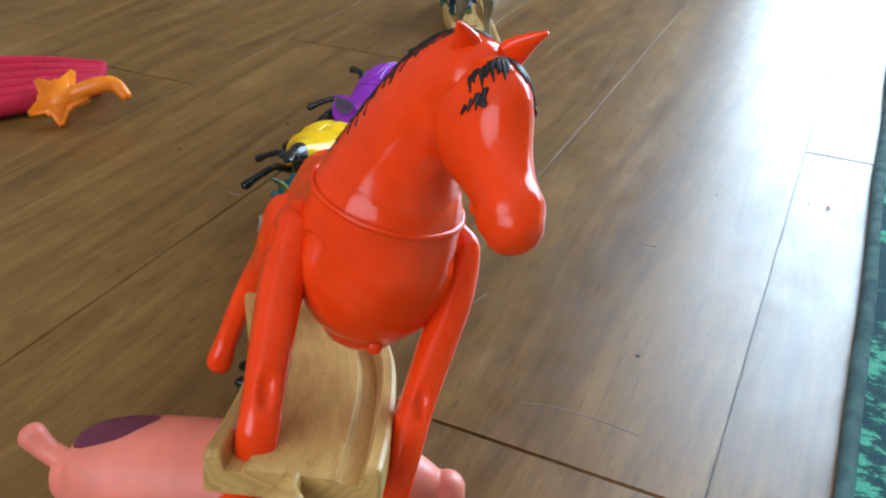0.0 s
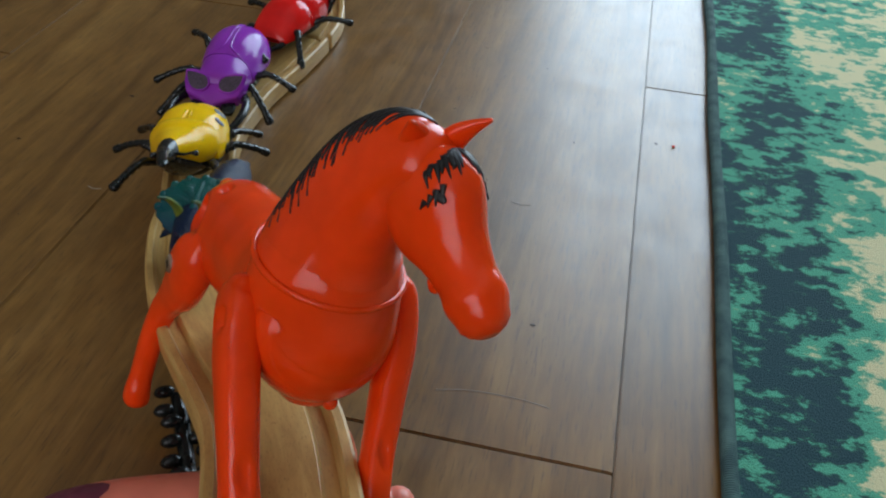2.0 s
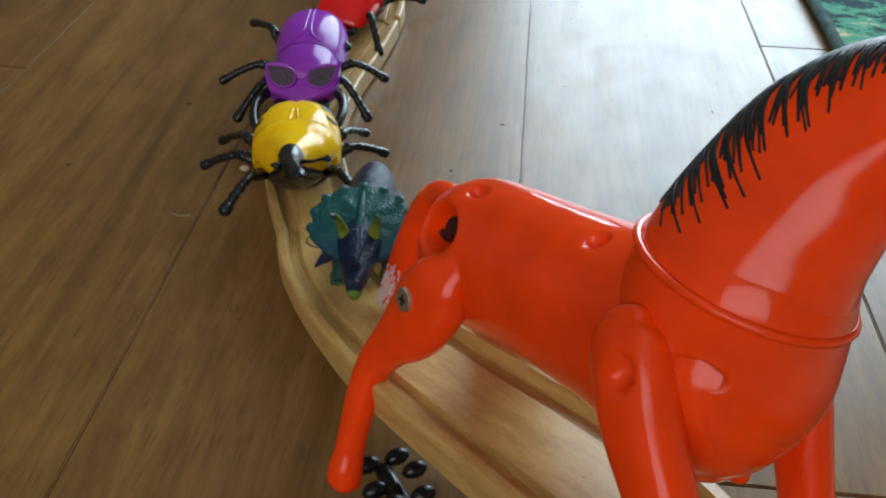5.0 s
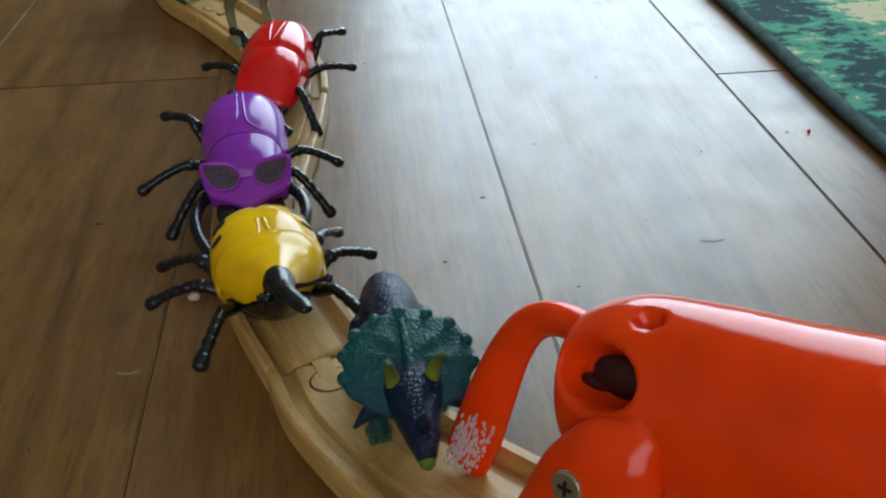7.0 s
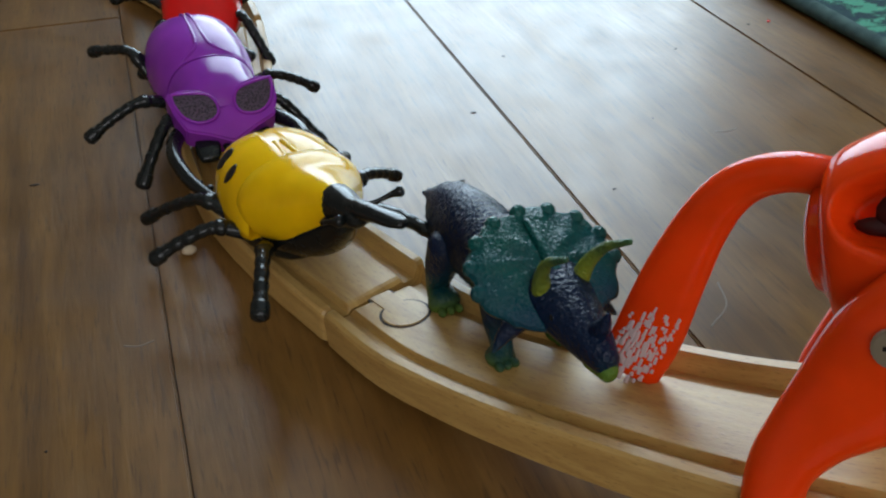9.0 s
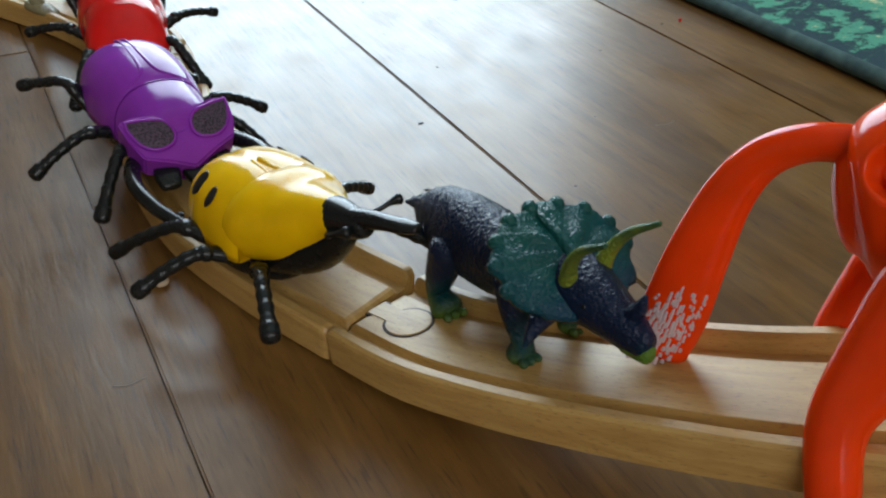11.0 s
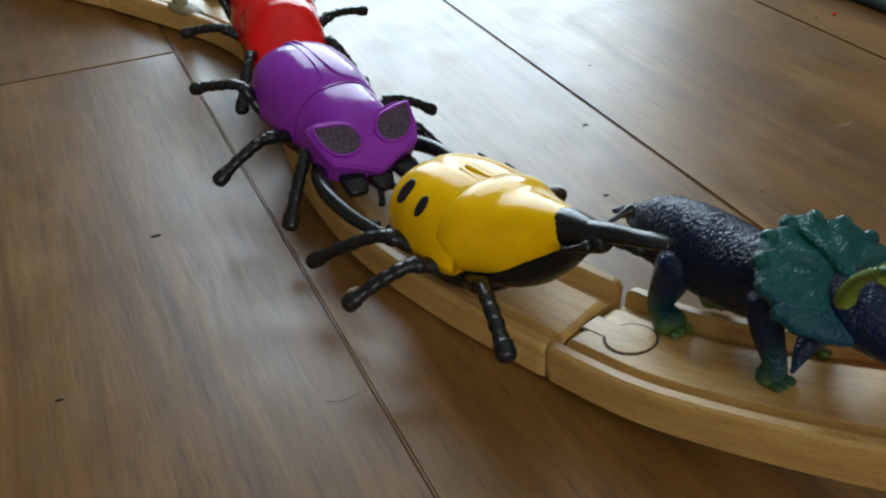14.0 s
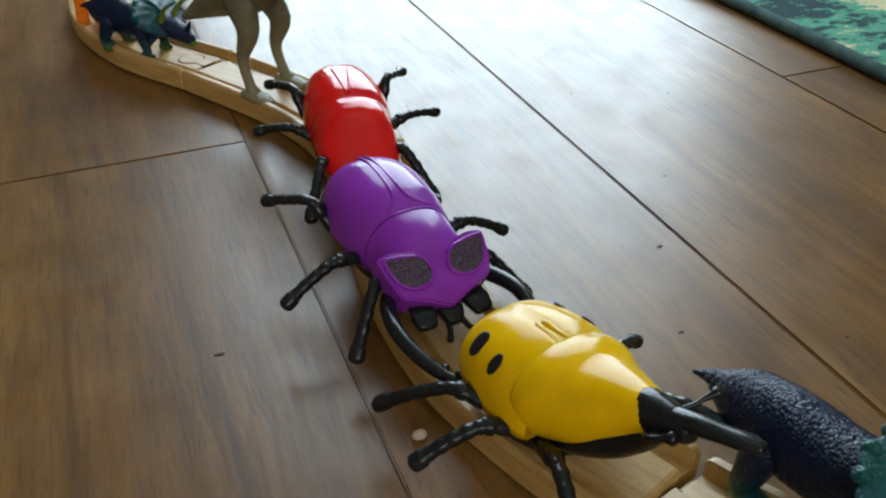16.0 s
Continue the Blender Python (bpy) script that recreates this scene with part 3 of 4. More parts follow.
dome([(0.0096, 0.0173, 0.0188, 0.0100), (0.0170, 0.0164, 0.0178, 0.0102), (0.0240, 0.0158, 0.0162, 0.0104), (0.0300, 0.0154, 0.0136, 0.0105), (0.0340, 0.0148, 0.0090, 0.0100)], PURPLE, "thorax", pb, 36)
# the swept mask with its two lenses, set in raised rims
bm = bmesh.new()
edge = [(0.0264, -0.0198, 0.0246), (0.0262, -0.0145, 0.0256), (0.0280, -0.0070, 0.0250), (0.0312, 0.0, 0.0214), (0.0280, 0.0070, 0.0250), (0.0262, 0.0145, 0.0256), (0.0264, 0.0198, 0.0246), (0.0345, 0.0188, 0.0202), (0.0398, 0.0162, 0.0158), (0.0412, 0.0085, 0.0132), (0.0438, 0.0, 0.0100), (0.0412, -0.0085, 0.0132), (0.0398, -0.0162, 0.0158), (0.0345, -0.0188, 0.0202)]
bm.faces.new([bm.verts.new(v) for v in edge])
ext = bmesh.ops.extrude_face_region(bm, geom=bm.faces[:])
bmesh.ops.translate(bm, vec=(-0.0050, 0, -0.0090), verts=[g for g in ext["geom"] if isinstance(g, bmesh.types.BMVert)])
bmesh.ops.recalc_face_normals(bm, faces=bm.faces)
bmesh.ops.bevel(bm, geom=bm.edges[:], offset=0.0007, segments=3, affect="EDGES")
part("mask", bm, PURPLE, pb, "purple goggle-shaped mask", False)
MESH, _t, _b = material("mesh_lens", 0.42)
_v = node(_t, "ShaderNodeTexVoronoi", Scale=1300.0)
_t.links.new(coords(_t), _v.inputs["Vector"])
_t.links.new(ramp(_t, _v.outputs[0], ((0.22, (0.008, 0.006, 0.010)), (0.60, (0.085, 0.055, 0.10)))), _b.inputs["Base Color"])
bump(_t, _b, _v.outputs[0], 0.8, 0.0006)
n = Vector((0.68, 0, 0.73)).normalized()
ax = Vector((0.73, 0, -0.68))
for s in (-1, 1):
    # teardrop: pointed at the outer rear corner, round below
    rim = [(-0.0056, 0.0074), (-0.0050, 0.0016), (-0.0034, -0.0040), (0.0008, -0.0060), (0.0042, -0.0042), (0.0050, 0.0008), (0.0026, 0.0050), (-0.0022, 0.0072)]
    c = Vector((0.0334, 0.0098 * s, 0.0204)) + n * 0.0004
    pts = spline([(a * 1.1, b * 1.06 * s, 0) for a, b in rim + rim[:1]], 5)[:-1]
    bm = bmesh.new()
    lo = [bm.verts.new(c + ax * p[0] + Vector((0, p[1], 0)) - n * 0.0014) for p in pts]
    hi = [bm.verts.new(c + ax * p[0] + Vector((0, p[1], 0)) + n * 0.0004) for p in pts]
    mid = bm.verts.new(c + n * 0.0010)
    for k in range(len(pts)):
        j = (k + 1) % len(pts)
        bm.faces.new((hi[k], hi[j], mid))
        bm.faces.new((lo[k], lo[j], hi[j], hi[k]))
    bmesh.ops.recalc_face_normals(bm, faces=bm.faces)
    lens = part("lens", bm, MESH, pb, "dark dotted eye lens", False)
    part("lens_rim", tube([(*(c + ax * p[0] * 1.05 + Vector((0, p[1] * 1.05, 0)) + n * 0.0004), 0.00055) for p in [*pts, pts[0]]], 1, 6), PURPLE, pb)
# curved jaws reaching forward on both sides, and the small mouth parts
for s in (-1, 1):
    part("jaw", tube([(0.024, 0.013 * s, 0.0095, 0.0030), (0.034, 0.0195 * s, 0.0105, 0.0029), (0.047, 0.0228 * s, 0.0110, 0.0026), (0.060, 0.0215 * s, 0.0095, 0.0024), (0.070, 0.0175 * s, 0.0075, 0.0021), (0.0765, 0.0130 * s, 0.0065, 0.0015)], 5, 12), BLACK, pb, "black curved pincer jaw")
    for q in range(3):
        part("jaw_tooth", ball((0.0640 + 0.0045 * q, (0.0185 - 0.0026 * q) * s, 0.0085), 0.0016, None, (1, 1, 0.8), 8), BLACK, pb)
    part("palp", loft([(0.034, 0.0085 * s, 0.0090, 0.0042, 0.0022), (0.041, 0.0100 * s, 0.0078, 0.0046, 0.0020), (0.0455, 0.0105 * s, 0.0062, 0.0036, 0.0016)], n=3, sides=12, power=4), BLACK, pb, "flat black cheek plate")
part("mouth", loft([(0.034, 0, 0.0085, 0.0046, 0.0024), (0.0420, 0, 0.0065, 0.0044, 0.0022), (0.0455, 0, 0.0050, 0.0030, 0.0018)], n=3, sides=12, power=4), BLACK, pb)
for s in (-1, 1):
    part("feeler", tube([(0.0440, 0.0022 * s, 0.0050, 0.0012), (0.0480, 0.0034 * s, 0.0034, 0.0010), (0.0510, 0.0050 * s, 0.0026, 0.0012)], 3, 8), BLACK, pb)
beetle_legs(pb, [((0.018, -0.012), local(PC, PH, (-0.2000, 0.4350), 0.0130)), ((0.004, -0.014), local(PC, PH, (-0.2157, 0.4635), 0.0195)), ((-0.014, -0.014), local(PC, PH, (-0.2104, 0.5145), 0.0315)),
                 ((0.018, 0.012), local(PC, PH, (-0.1318, 0.4485), 0.0105)), ((0.004, 0.014), local(PC, PH, (-0.1268, 0.4800), 0.0185)), ((-0.014, 0.012), (-0.0090, 0.0205, 0.0170))])

# red beetle
RC, RH = (-0.1600, 0.5740), (-0.13, -0.99)
rb = beetle_base("toy_beetle", RC, RH, "glossy red plastic beetle with black legs on the track")
dome([(-0.0395, 0.0050, 0.004, 0.0125), (-0.0375, 0.0135, 0.0135, 0.012), (-0.032, 0.0170, 0.0195, 0.011), (-0.018, 0.0195, 0.0225, 0.010), (-0.002, 0.0196, 0.0222, 0.010), (0.007, 0.0185, 0.0195, 0.010)], RED, "shell", rb, crease=0.0007)
dome([(0.003, 0.0180, 0.0190, 0.0105), (0.010, 0.0182, 0.0202, 0.010), (0.020, 0.0178, 0.0180, 0.010), (0.030, 0.0168, 0.0125, 0.0095), (0.037, 0.0140, 0.0070, 0.009), (0.040, 0.0100, 0.0030, 0.009)], RED, "thorax", rb)
for s in (-1, 1):
    part("ridge", tube([(-0.0325, 0.0035 * s, 0.0285, 0.0007), (-0.022, 0.0035 * s, 0.0318, 0.0008), (-0.008, 0.0022 * s, 0.0322, 0.0008), (0.002, 0.0008 * s, 0.0312, 0.0007)], 4, 8), RED, rb)
    part("jaw", tube([(0.030, 0.009 * s, 0.009, 0.0028), (0.040, 0.0105 * s, 0.008, 0.0024), (0.047, 0.006 * s, 0.007, 0.0018)], 3, 10), BLACK, rb)
beetle_legs(rb, [((0.020, -0.012), local(RC, RH, (-0.1930, 0.5200), 0.0160)), ((0.004, -0.014), local(RC, RH, (-0.1995, 0.5875), 0.0255)), ((-0.014, -0.014), local(RC, RH, (-0.1860, 0.6220), 0.0325)),
                 ((0.020, 0.012), local(RC, RH, (-0.1378, 0.5250), 0.0115)), ((0.004, 0.014), local(RC, RH, (-0.1171, 0.5772), 0.0249)), ((-0.014, 0.014), local(RC, RH, (-0.1221, 0.6105), 0.0333))])



# ---- toy horse, standing astride the raised track ----
horse = thing("toy_horse", pose(-0.0115, 0.1755, 0.0750, -15, -12, -49.5), "orange-red plastic toy horse with painted black mane astride the track", "toy horse")
# local frame: x to the chest, y to the horse's left, z up, the belly at z = 0
BODY = [(-0.0960, 0, 0.0285, 0.0090, 0.0115), (-0.0920, 0, 0.0290, 0.0150, 0.0180), (-0.0800, 0, 0.0300, 0.0186, 0.0226), (-0.0630, 0, 0.0318, 0.0190, 0.0228), (-0.0450, 0, 0.0330, 0.0194, 0.0226), (-0.0250, 0, 0.0342, 0.0208, 0.0234), (-0.0080, 0, 0.0356, 0.0235, 0.0258), (0.0070, 0, 0.0366, 0.0242, 0.0262), (0.0150, -0.0005, 0.0376, 0.0234, 0.0240), (0.0205, -0.0005, 0.0386, 0.0200, 0.0198), (0.0245, -0.0005, 0.0394, 0.0155, 0.0150), (0.0270, -0.0005, 0.0400, 0.0095, 0.0090)]
NECK = [(0.0060, 0, 0.0455, 0.0236, 0.0243), (0.0080, 0, 0.0580, 0.0226, 0.0236), (0.0120, 0.001, 0.0720, 0.0178, 0.0212), (0.0185, 0.003, 0.0860, 0.0134, 0.0190), (0.0285, 0.006, 0.0962, 0.0112, 0.0158), (0.0385, 0.009, 0.0995, 0.0102, 0.0112)]
HEAD = [(0.0315, 0.0095, 0.0985, 0.0098, 0.0092), (0.0390, 0.0110, 0.0928, 0.0112, 0.0166), (0.0460, 0.0125, 0.0862, 0.0106, 0.0166), (0.0535, 0.0142, 0.0800, 0.0088, 0.0116), (0.0600, 0.0155, 0.0750, 0.0080, 0.0092), (0.0650, 0.0163, 0.0712, 0.0086, 0.0092), (0.0684, 0.0167, 0.0684, 0.0074, 0.0078)]
NUP = (-0.92, 0, 0.4)


def dent(bm, c, n, size, depth, along=(1, 0, 0)):
    """Press an oval hollow into a mesh at c, against the normal n."""
    c, n = Vector(c), Vector(n).normalized()
    u = Vector(along)
    u = (u - n * u.dot(n)).normalized()
    w = n.cross(u)
    for v in bm.verts:
        d = v.co - c
        if abs(d.dot(n)) < 0.008:
            r = math.hypot(d.dot(u) / size[0], d.dot(w) / size[1])
            if r < 1.0:
                k = min(1.0, (1.0 - r) / 0.38)
                v.co -= n * depth * k * k * (3 - 2 * k)


bm = loft(BODY, n=22, sides=110, cap_len=0.42)
for a in (-1, 1):
    for u, ang, size, deep in ((0.221, 64, (0.0042, 0.0027), 0.0034), (0.458, 60, (0.0042, 0.0027), 0.0032)):
        p, q = surf(BODY, (0, 0, 1), u, ang if a < 0 else 180 - ang)
        dent(bm, p, q, size, deep)
    p, q = surf(BODY, (0, 0, 1), 0.168, 25 if a < 0 else 153)
    dent(bm, p, q, (0.0120, 0.0078), 0.0098)
part("body", bm, ORANGE, horse)
# near-black balls set into both hip openings to make their insides dark
for a in (-1, 1):
    p, q = surf(BODY, (0, 0, 1), 0.176, 25 if a < 0 else 153, 2.0, -0.0085)
    bm = ball(p + np.array((0.0018, 0, 0.0008)), 0.0058, None, (1.25, 0.5, 0.80), 18)
    ball(p + np.array((-0.0042, 0, -0.0022)), 0.0030, bm, (1.5, 0.6, 0.6), 12)
    part("hip_slot_fill", bm, HOLLOW, horse, "near-black filling that darkens the opening above the thigh")
bm = loft([(0.0070, 0, 0.0185, 0.0140, 0.0135), (0.0068, 0, 0.0250, 0.0205, 0.0205), (0.0066, 0, 0.0340, 0.0240, 0.0246), (0.0066, 0, 0.0455, 0.0244, 0.0252), (0.0078, 0, 0.0570, 0.0231, 0.0242)], up=(-1, 0, 0), n=16, sides=96)
for a in (-1, 1):
    dent(bm, (0.0178, 0.0222 * a, 0.0430), (0.42, 0.9 * a, 0), (0.0055, 0.0030), 0.0036)
part("chest", bm, ORANGE, horse)
part("neck", loft(NECK, up=NUP, n=8, sides=40), ORANGE, horse)
part("head", loft(HEAD, n=8, sides=36), ORANGE, horse)
part("jaw_ring", tube([(0.0487 + 0.0022 * math.cos(math.radians(k)), 0.0130, 0.0690 + 0.0022 * math.sin(math.radians(k)), 0.0011) for k in range(0, 361, 20)], 1, 8, None, (0, 1, 0)), ORANGE, horse, "small moulded loop under the jaw")
for a in (-1, 1):
    part("cheek", ball((0.0400, 0.0118 + 0.0050 * a, 0.0872), 0.0080, None, (1.0, 0.72, 1.1), 24), ORANGE, horse)
    part("nostril", ball((0.0686, 0.0162 + 0.0042 * a, 0.0712), 0.0030, None, (1, 1, 1), 12), ORANGE, horse)
    part("brow", ball((0.0460, 0.0125 + 0.0072 * a, 0.0962), 0.0034, None, (1.3, 0.8, 0.9), 16), ORANGE, horse)
    part("face_ridge", tube([(0.0480, 0.0130 + 0.0078 * a, 0.0905, 0.0010), (0.0530, 0.0140 + 0.0074 * a, 0.0845, 0.0018), (0.0590, 0.0152 + 0.0062 * a, 0.0785, 0.0012)], 4, 10), ORANGE, horse)
for a, y0, size in ((-1, 0.0055, 0.72), (1, 0.0155, 0.92)):
    part("ear", loft([(0.0372, y0, 0.1045, 0.0044, 0.0036), (0.0372 + 0.0028 * size, y0 + 0.0016 * a, 0.1045 + 0.0042 * size, 0.0042, 0.0027), (0.0372 + 0.0062 * size, y0 + 0.0036 * a, 0.1045 + 0.0076 * size, 0.0027, 0.0018), (0.0372 + 0.0102 * size, y0 + 0.0062 * a, 0.1045 + 0.0108 * size, 0.0007, 0.0007)], up=(0.8, 0, -0.5), n=5, sides=16), ORANGE, horse)
ring = [surf(NECK, NUP, 0.20, k, 2.0, 0.0008)[0] for k in range(0, 361, 12)]
part("collar", tube([(*q, 0.0011) for q in ring], 1, 8), ORANGE, horse, "raised seam round the neck")
FRONT = {-1: [(0.0008, -0.0235, 0.0470, 0.0064, 0.0050), (0.0030, -0.0252, 0.0425, 0.0092, 0.0066), (0.0108, -0.0272, 0.0300, 0.0090, 0.0068), (0.0210, -0.0288, 0.0180, 0.0076, 0.0064), (0.0330, -0.0303, 0.0024, 0.0064, 0.0058), (0.0385, -0.0308, -0.0080, 0.0066, 0.0060), (0.0375, -0.0310, -0.0190, 0.0056, 0.0052), (0.0335, -0.0312, -0.0290, 0.0062, 0.0056), (0.0335, -0.0312, -0.0350, 0.0080, 0.0066), (0.0335, -0.0312, -0.0390, 0.0084, 0.0070)],
         1: [(0.0010, 0.0255, 0.0470, 0.0064, 0.0046), (0.0035, 0.0280, 0.0420, 0.0086, 0.0058), (0.0115, 0.0262, 0.0290, 0.0080, 0.0060), (0.0210, 0.0210, 0.0140, 0.0066, 0.0056), (0.0300, 0.0160, 0.0000, 0.0058, 0.0052), (0.0365, 0.0128, -0.0100, 0.0060, 0.0054), (0.0400, 0.0115, -0.0190, 0.0054, 0.0050), (0.0405, 0.0112, -0.0280, 0.0060, 0.0056), (0.0430, 0.0112, -0.0330, 0.0074, 0.0064), (0.0430, 0.0112, -0.0370, 0.0078, 0.0066)]}
for a in (-1, 1):
    bm = loft(FRONT[a], up=(0, a, 0), n=10, sides=32, power=2.5)
    c = Vector((0.0075, -0.0352, 0.0400)) if a < 0 else Vector((0.0075, 0.0330, 0.0390))
    dent(bm, c, (0.0, a, 0.05), (0.0028, 0.0044), 0.0042)
    c = Vector(FRONT[a][4][:3]) + Vector((0.0052, 0.0, 0.0030))
    dent(bm, c, (0.8, 0, 0.5), (0.0024, 0.0062), 0.0016, (0, 1, 0))
    part("front_leg", bm, ORANGE, horse)
    hip = part("rear_leg", loft([(-0.0690, 0.0165 * a, 0.0305, 0.0058, 0.0050), (-0.0725, 0.0180 * a, 0.0250, 0.0104, 0.0070), (-0.0785, 0.0186 * a, 0.0160, 0.0122, 0.0076), (-0.0845, 0.0190 * a, 0.0070, 0.0112, 0.0068), (-0.0925, 0.0205 * a, -0.0030, 0.0076, 0.0058), (-0.0970, 0.0232 * a, -0.0120, 0.0060, 0.0052), (-0.0972, 0.0268 * a, -0.0250, 0.0054, 0.0048), (-0.0958, 0.0298 * a, -0.0390, 0.0048, 0.0046), (-0.0952, 0.0312 * a, -0.0460, 0.0056, 0.0052), (-0.0950, 0.0316 * a, -0.0500, 0.0060, 0.0054)], up=(0, a, 0), n=6, sides=24, power=2.3), ORANGE, horse)
    bm = bmesh.new()
    bmesh.ops.create_cone(bm, cap_ends=True, segments=24, radius1=0.0037, radius2=0.0037, depth=0.0016, matrix=pose(-0.0800, 0.0260 * a, 0.0183, 90, 0, 0))
    bmesh.ops.bevel(bm, geom=bm.edges[:], offset=0.0004, segments=2, affect="EDGES")
    part("screw", bm, STEEL, hip, "round metal screw head", False)
    bm = box((-0.0817, 0.0267 * a - 0.0003, 0.0179), (-0.0783, 0.0267 * a + 0.0003, 0.0187))
    box((-0.0804, 0.0267 * a - 0.0003, 0.0166), (-0.0796, 0.0267 * a + 0.0003, 0.0200), 0, bm)
    part("screw_slot", bm, INK, hip, "", False)
TAIL = [(-0.0830, 0.0000, 0.0360, 0.0050, 0.0050), (-0.0950, 0.0010, 0.0398, 0.0042, 0.0042), (-0.1050, 0.0025, 0.0402, 0.0042, 0.0042), (-0.1140, 0.0040, 0.0362, 0.0048, 0.0038), (-0.1210, 0.0050, 0.0275, 0.0058, 0.0036), (-0.1275, 0.0060, 0.0135, 0.0072, 0.0034), (-0.1330, 0.0067, -0.0010, 0.0080, 0.0032), (-0.1375, 0.0071, -0.0110, 0.0076, 0.0030)]
part("tail", loft(TAIL, up=(0, -1, 0), n=8, sides=26), ORANGE, horse)
random.seed(5)
for k in range(170):
    a0, z0 = random.uniform(-0.0060, 0.0060), random.uniform(-0.0145, 0.0040) if k % 3 else random.uniform(-0.0110, -0.0010)
    x0, y0 = -0.1334 - (-0.0020 - z0) * 0.43 + a0, 0.0068 - z0 * 0.05 - 0.0032 * math.sqrt(1 - (a0 / 0.0085) ** 2)
    ln = random.uniform(0.0007, 0.0024) * (1.2 - abs(a0) / 0.007)
    part("tail_scuff", loft([(x0, y0, z0, 0.00055, 0.0003), (x0 + 0.43 * ln, y0 - 0.0001, z0 + ln, 0.0004, 0.0003)], up=(0, -1, 0), n=2, sides=6), CHALK, horse, "worn white paint")
part("belly_plug", ball((0.0170, 0.0030, 0.0125), 0.0026), ORANGE, horse)
# painted mane on both sides of the crest; the crest is at 90 degrees round the neck
for a in (-1, 1):
    for k in range(120):
        u = 0.36 + 0.58 * k / 119 + random.uniform(-0.006, 0.006)
        reach = (54 + 20 * math.sin(math.pi * (k / 119) ** 0.8) + 12 * math.sin(k * 0.55)) * random.uniform(0.55, 1.1)
        back = random.uniform(0.07, 0.12)
        path = [(u + 0.015 - back * q, 90 + a * reach * (q + 0.02)) for q in (0.0, 0.33, 0.66, 1.0)]
        stroke("mane_stroke", horse, INK, NECK, NUP, path, random.uniform(0.0009, 0.0017), 0.0001)
for a in (-1, 1):
    for k in range(8):
        y = 90 + a * (4 + k * 6.5)
        stroke("forelock_stroke", horse, INK, HEAD, (0, 0, 1), [(0.135 + 0.008 * k, y), (0.18 + 0.012 * (k % 3), y + a * 3), (0.215 + 0.03 * (k % 2), y + a * 6)], 0.0012)
    for k in range(4):
        y = 90 + a * (40 + 8 * k)
        stroke("eye_lash", horse, INK, HEAD, (0, 0, 1), [(0.26 + 0.01 * k, y), (0.30, y + a * 4), (0.345 - 0.012 * k, y + a * 7)], 0.0009)
    p, n = surf(HEAD, (0, 0, 1), 0.30, 90 + a * 48)
    spot("eye", horse, p, n, 0.0026, INK, 0.5, 25 * a, 0.0001, "painted black eye with lashes")


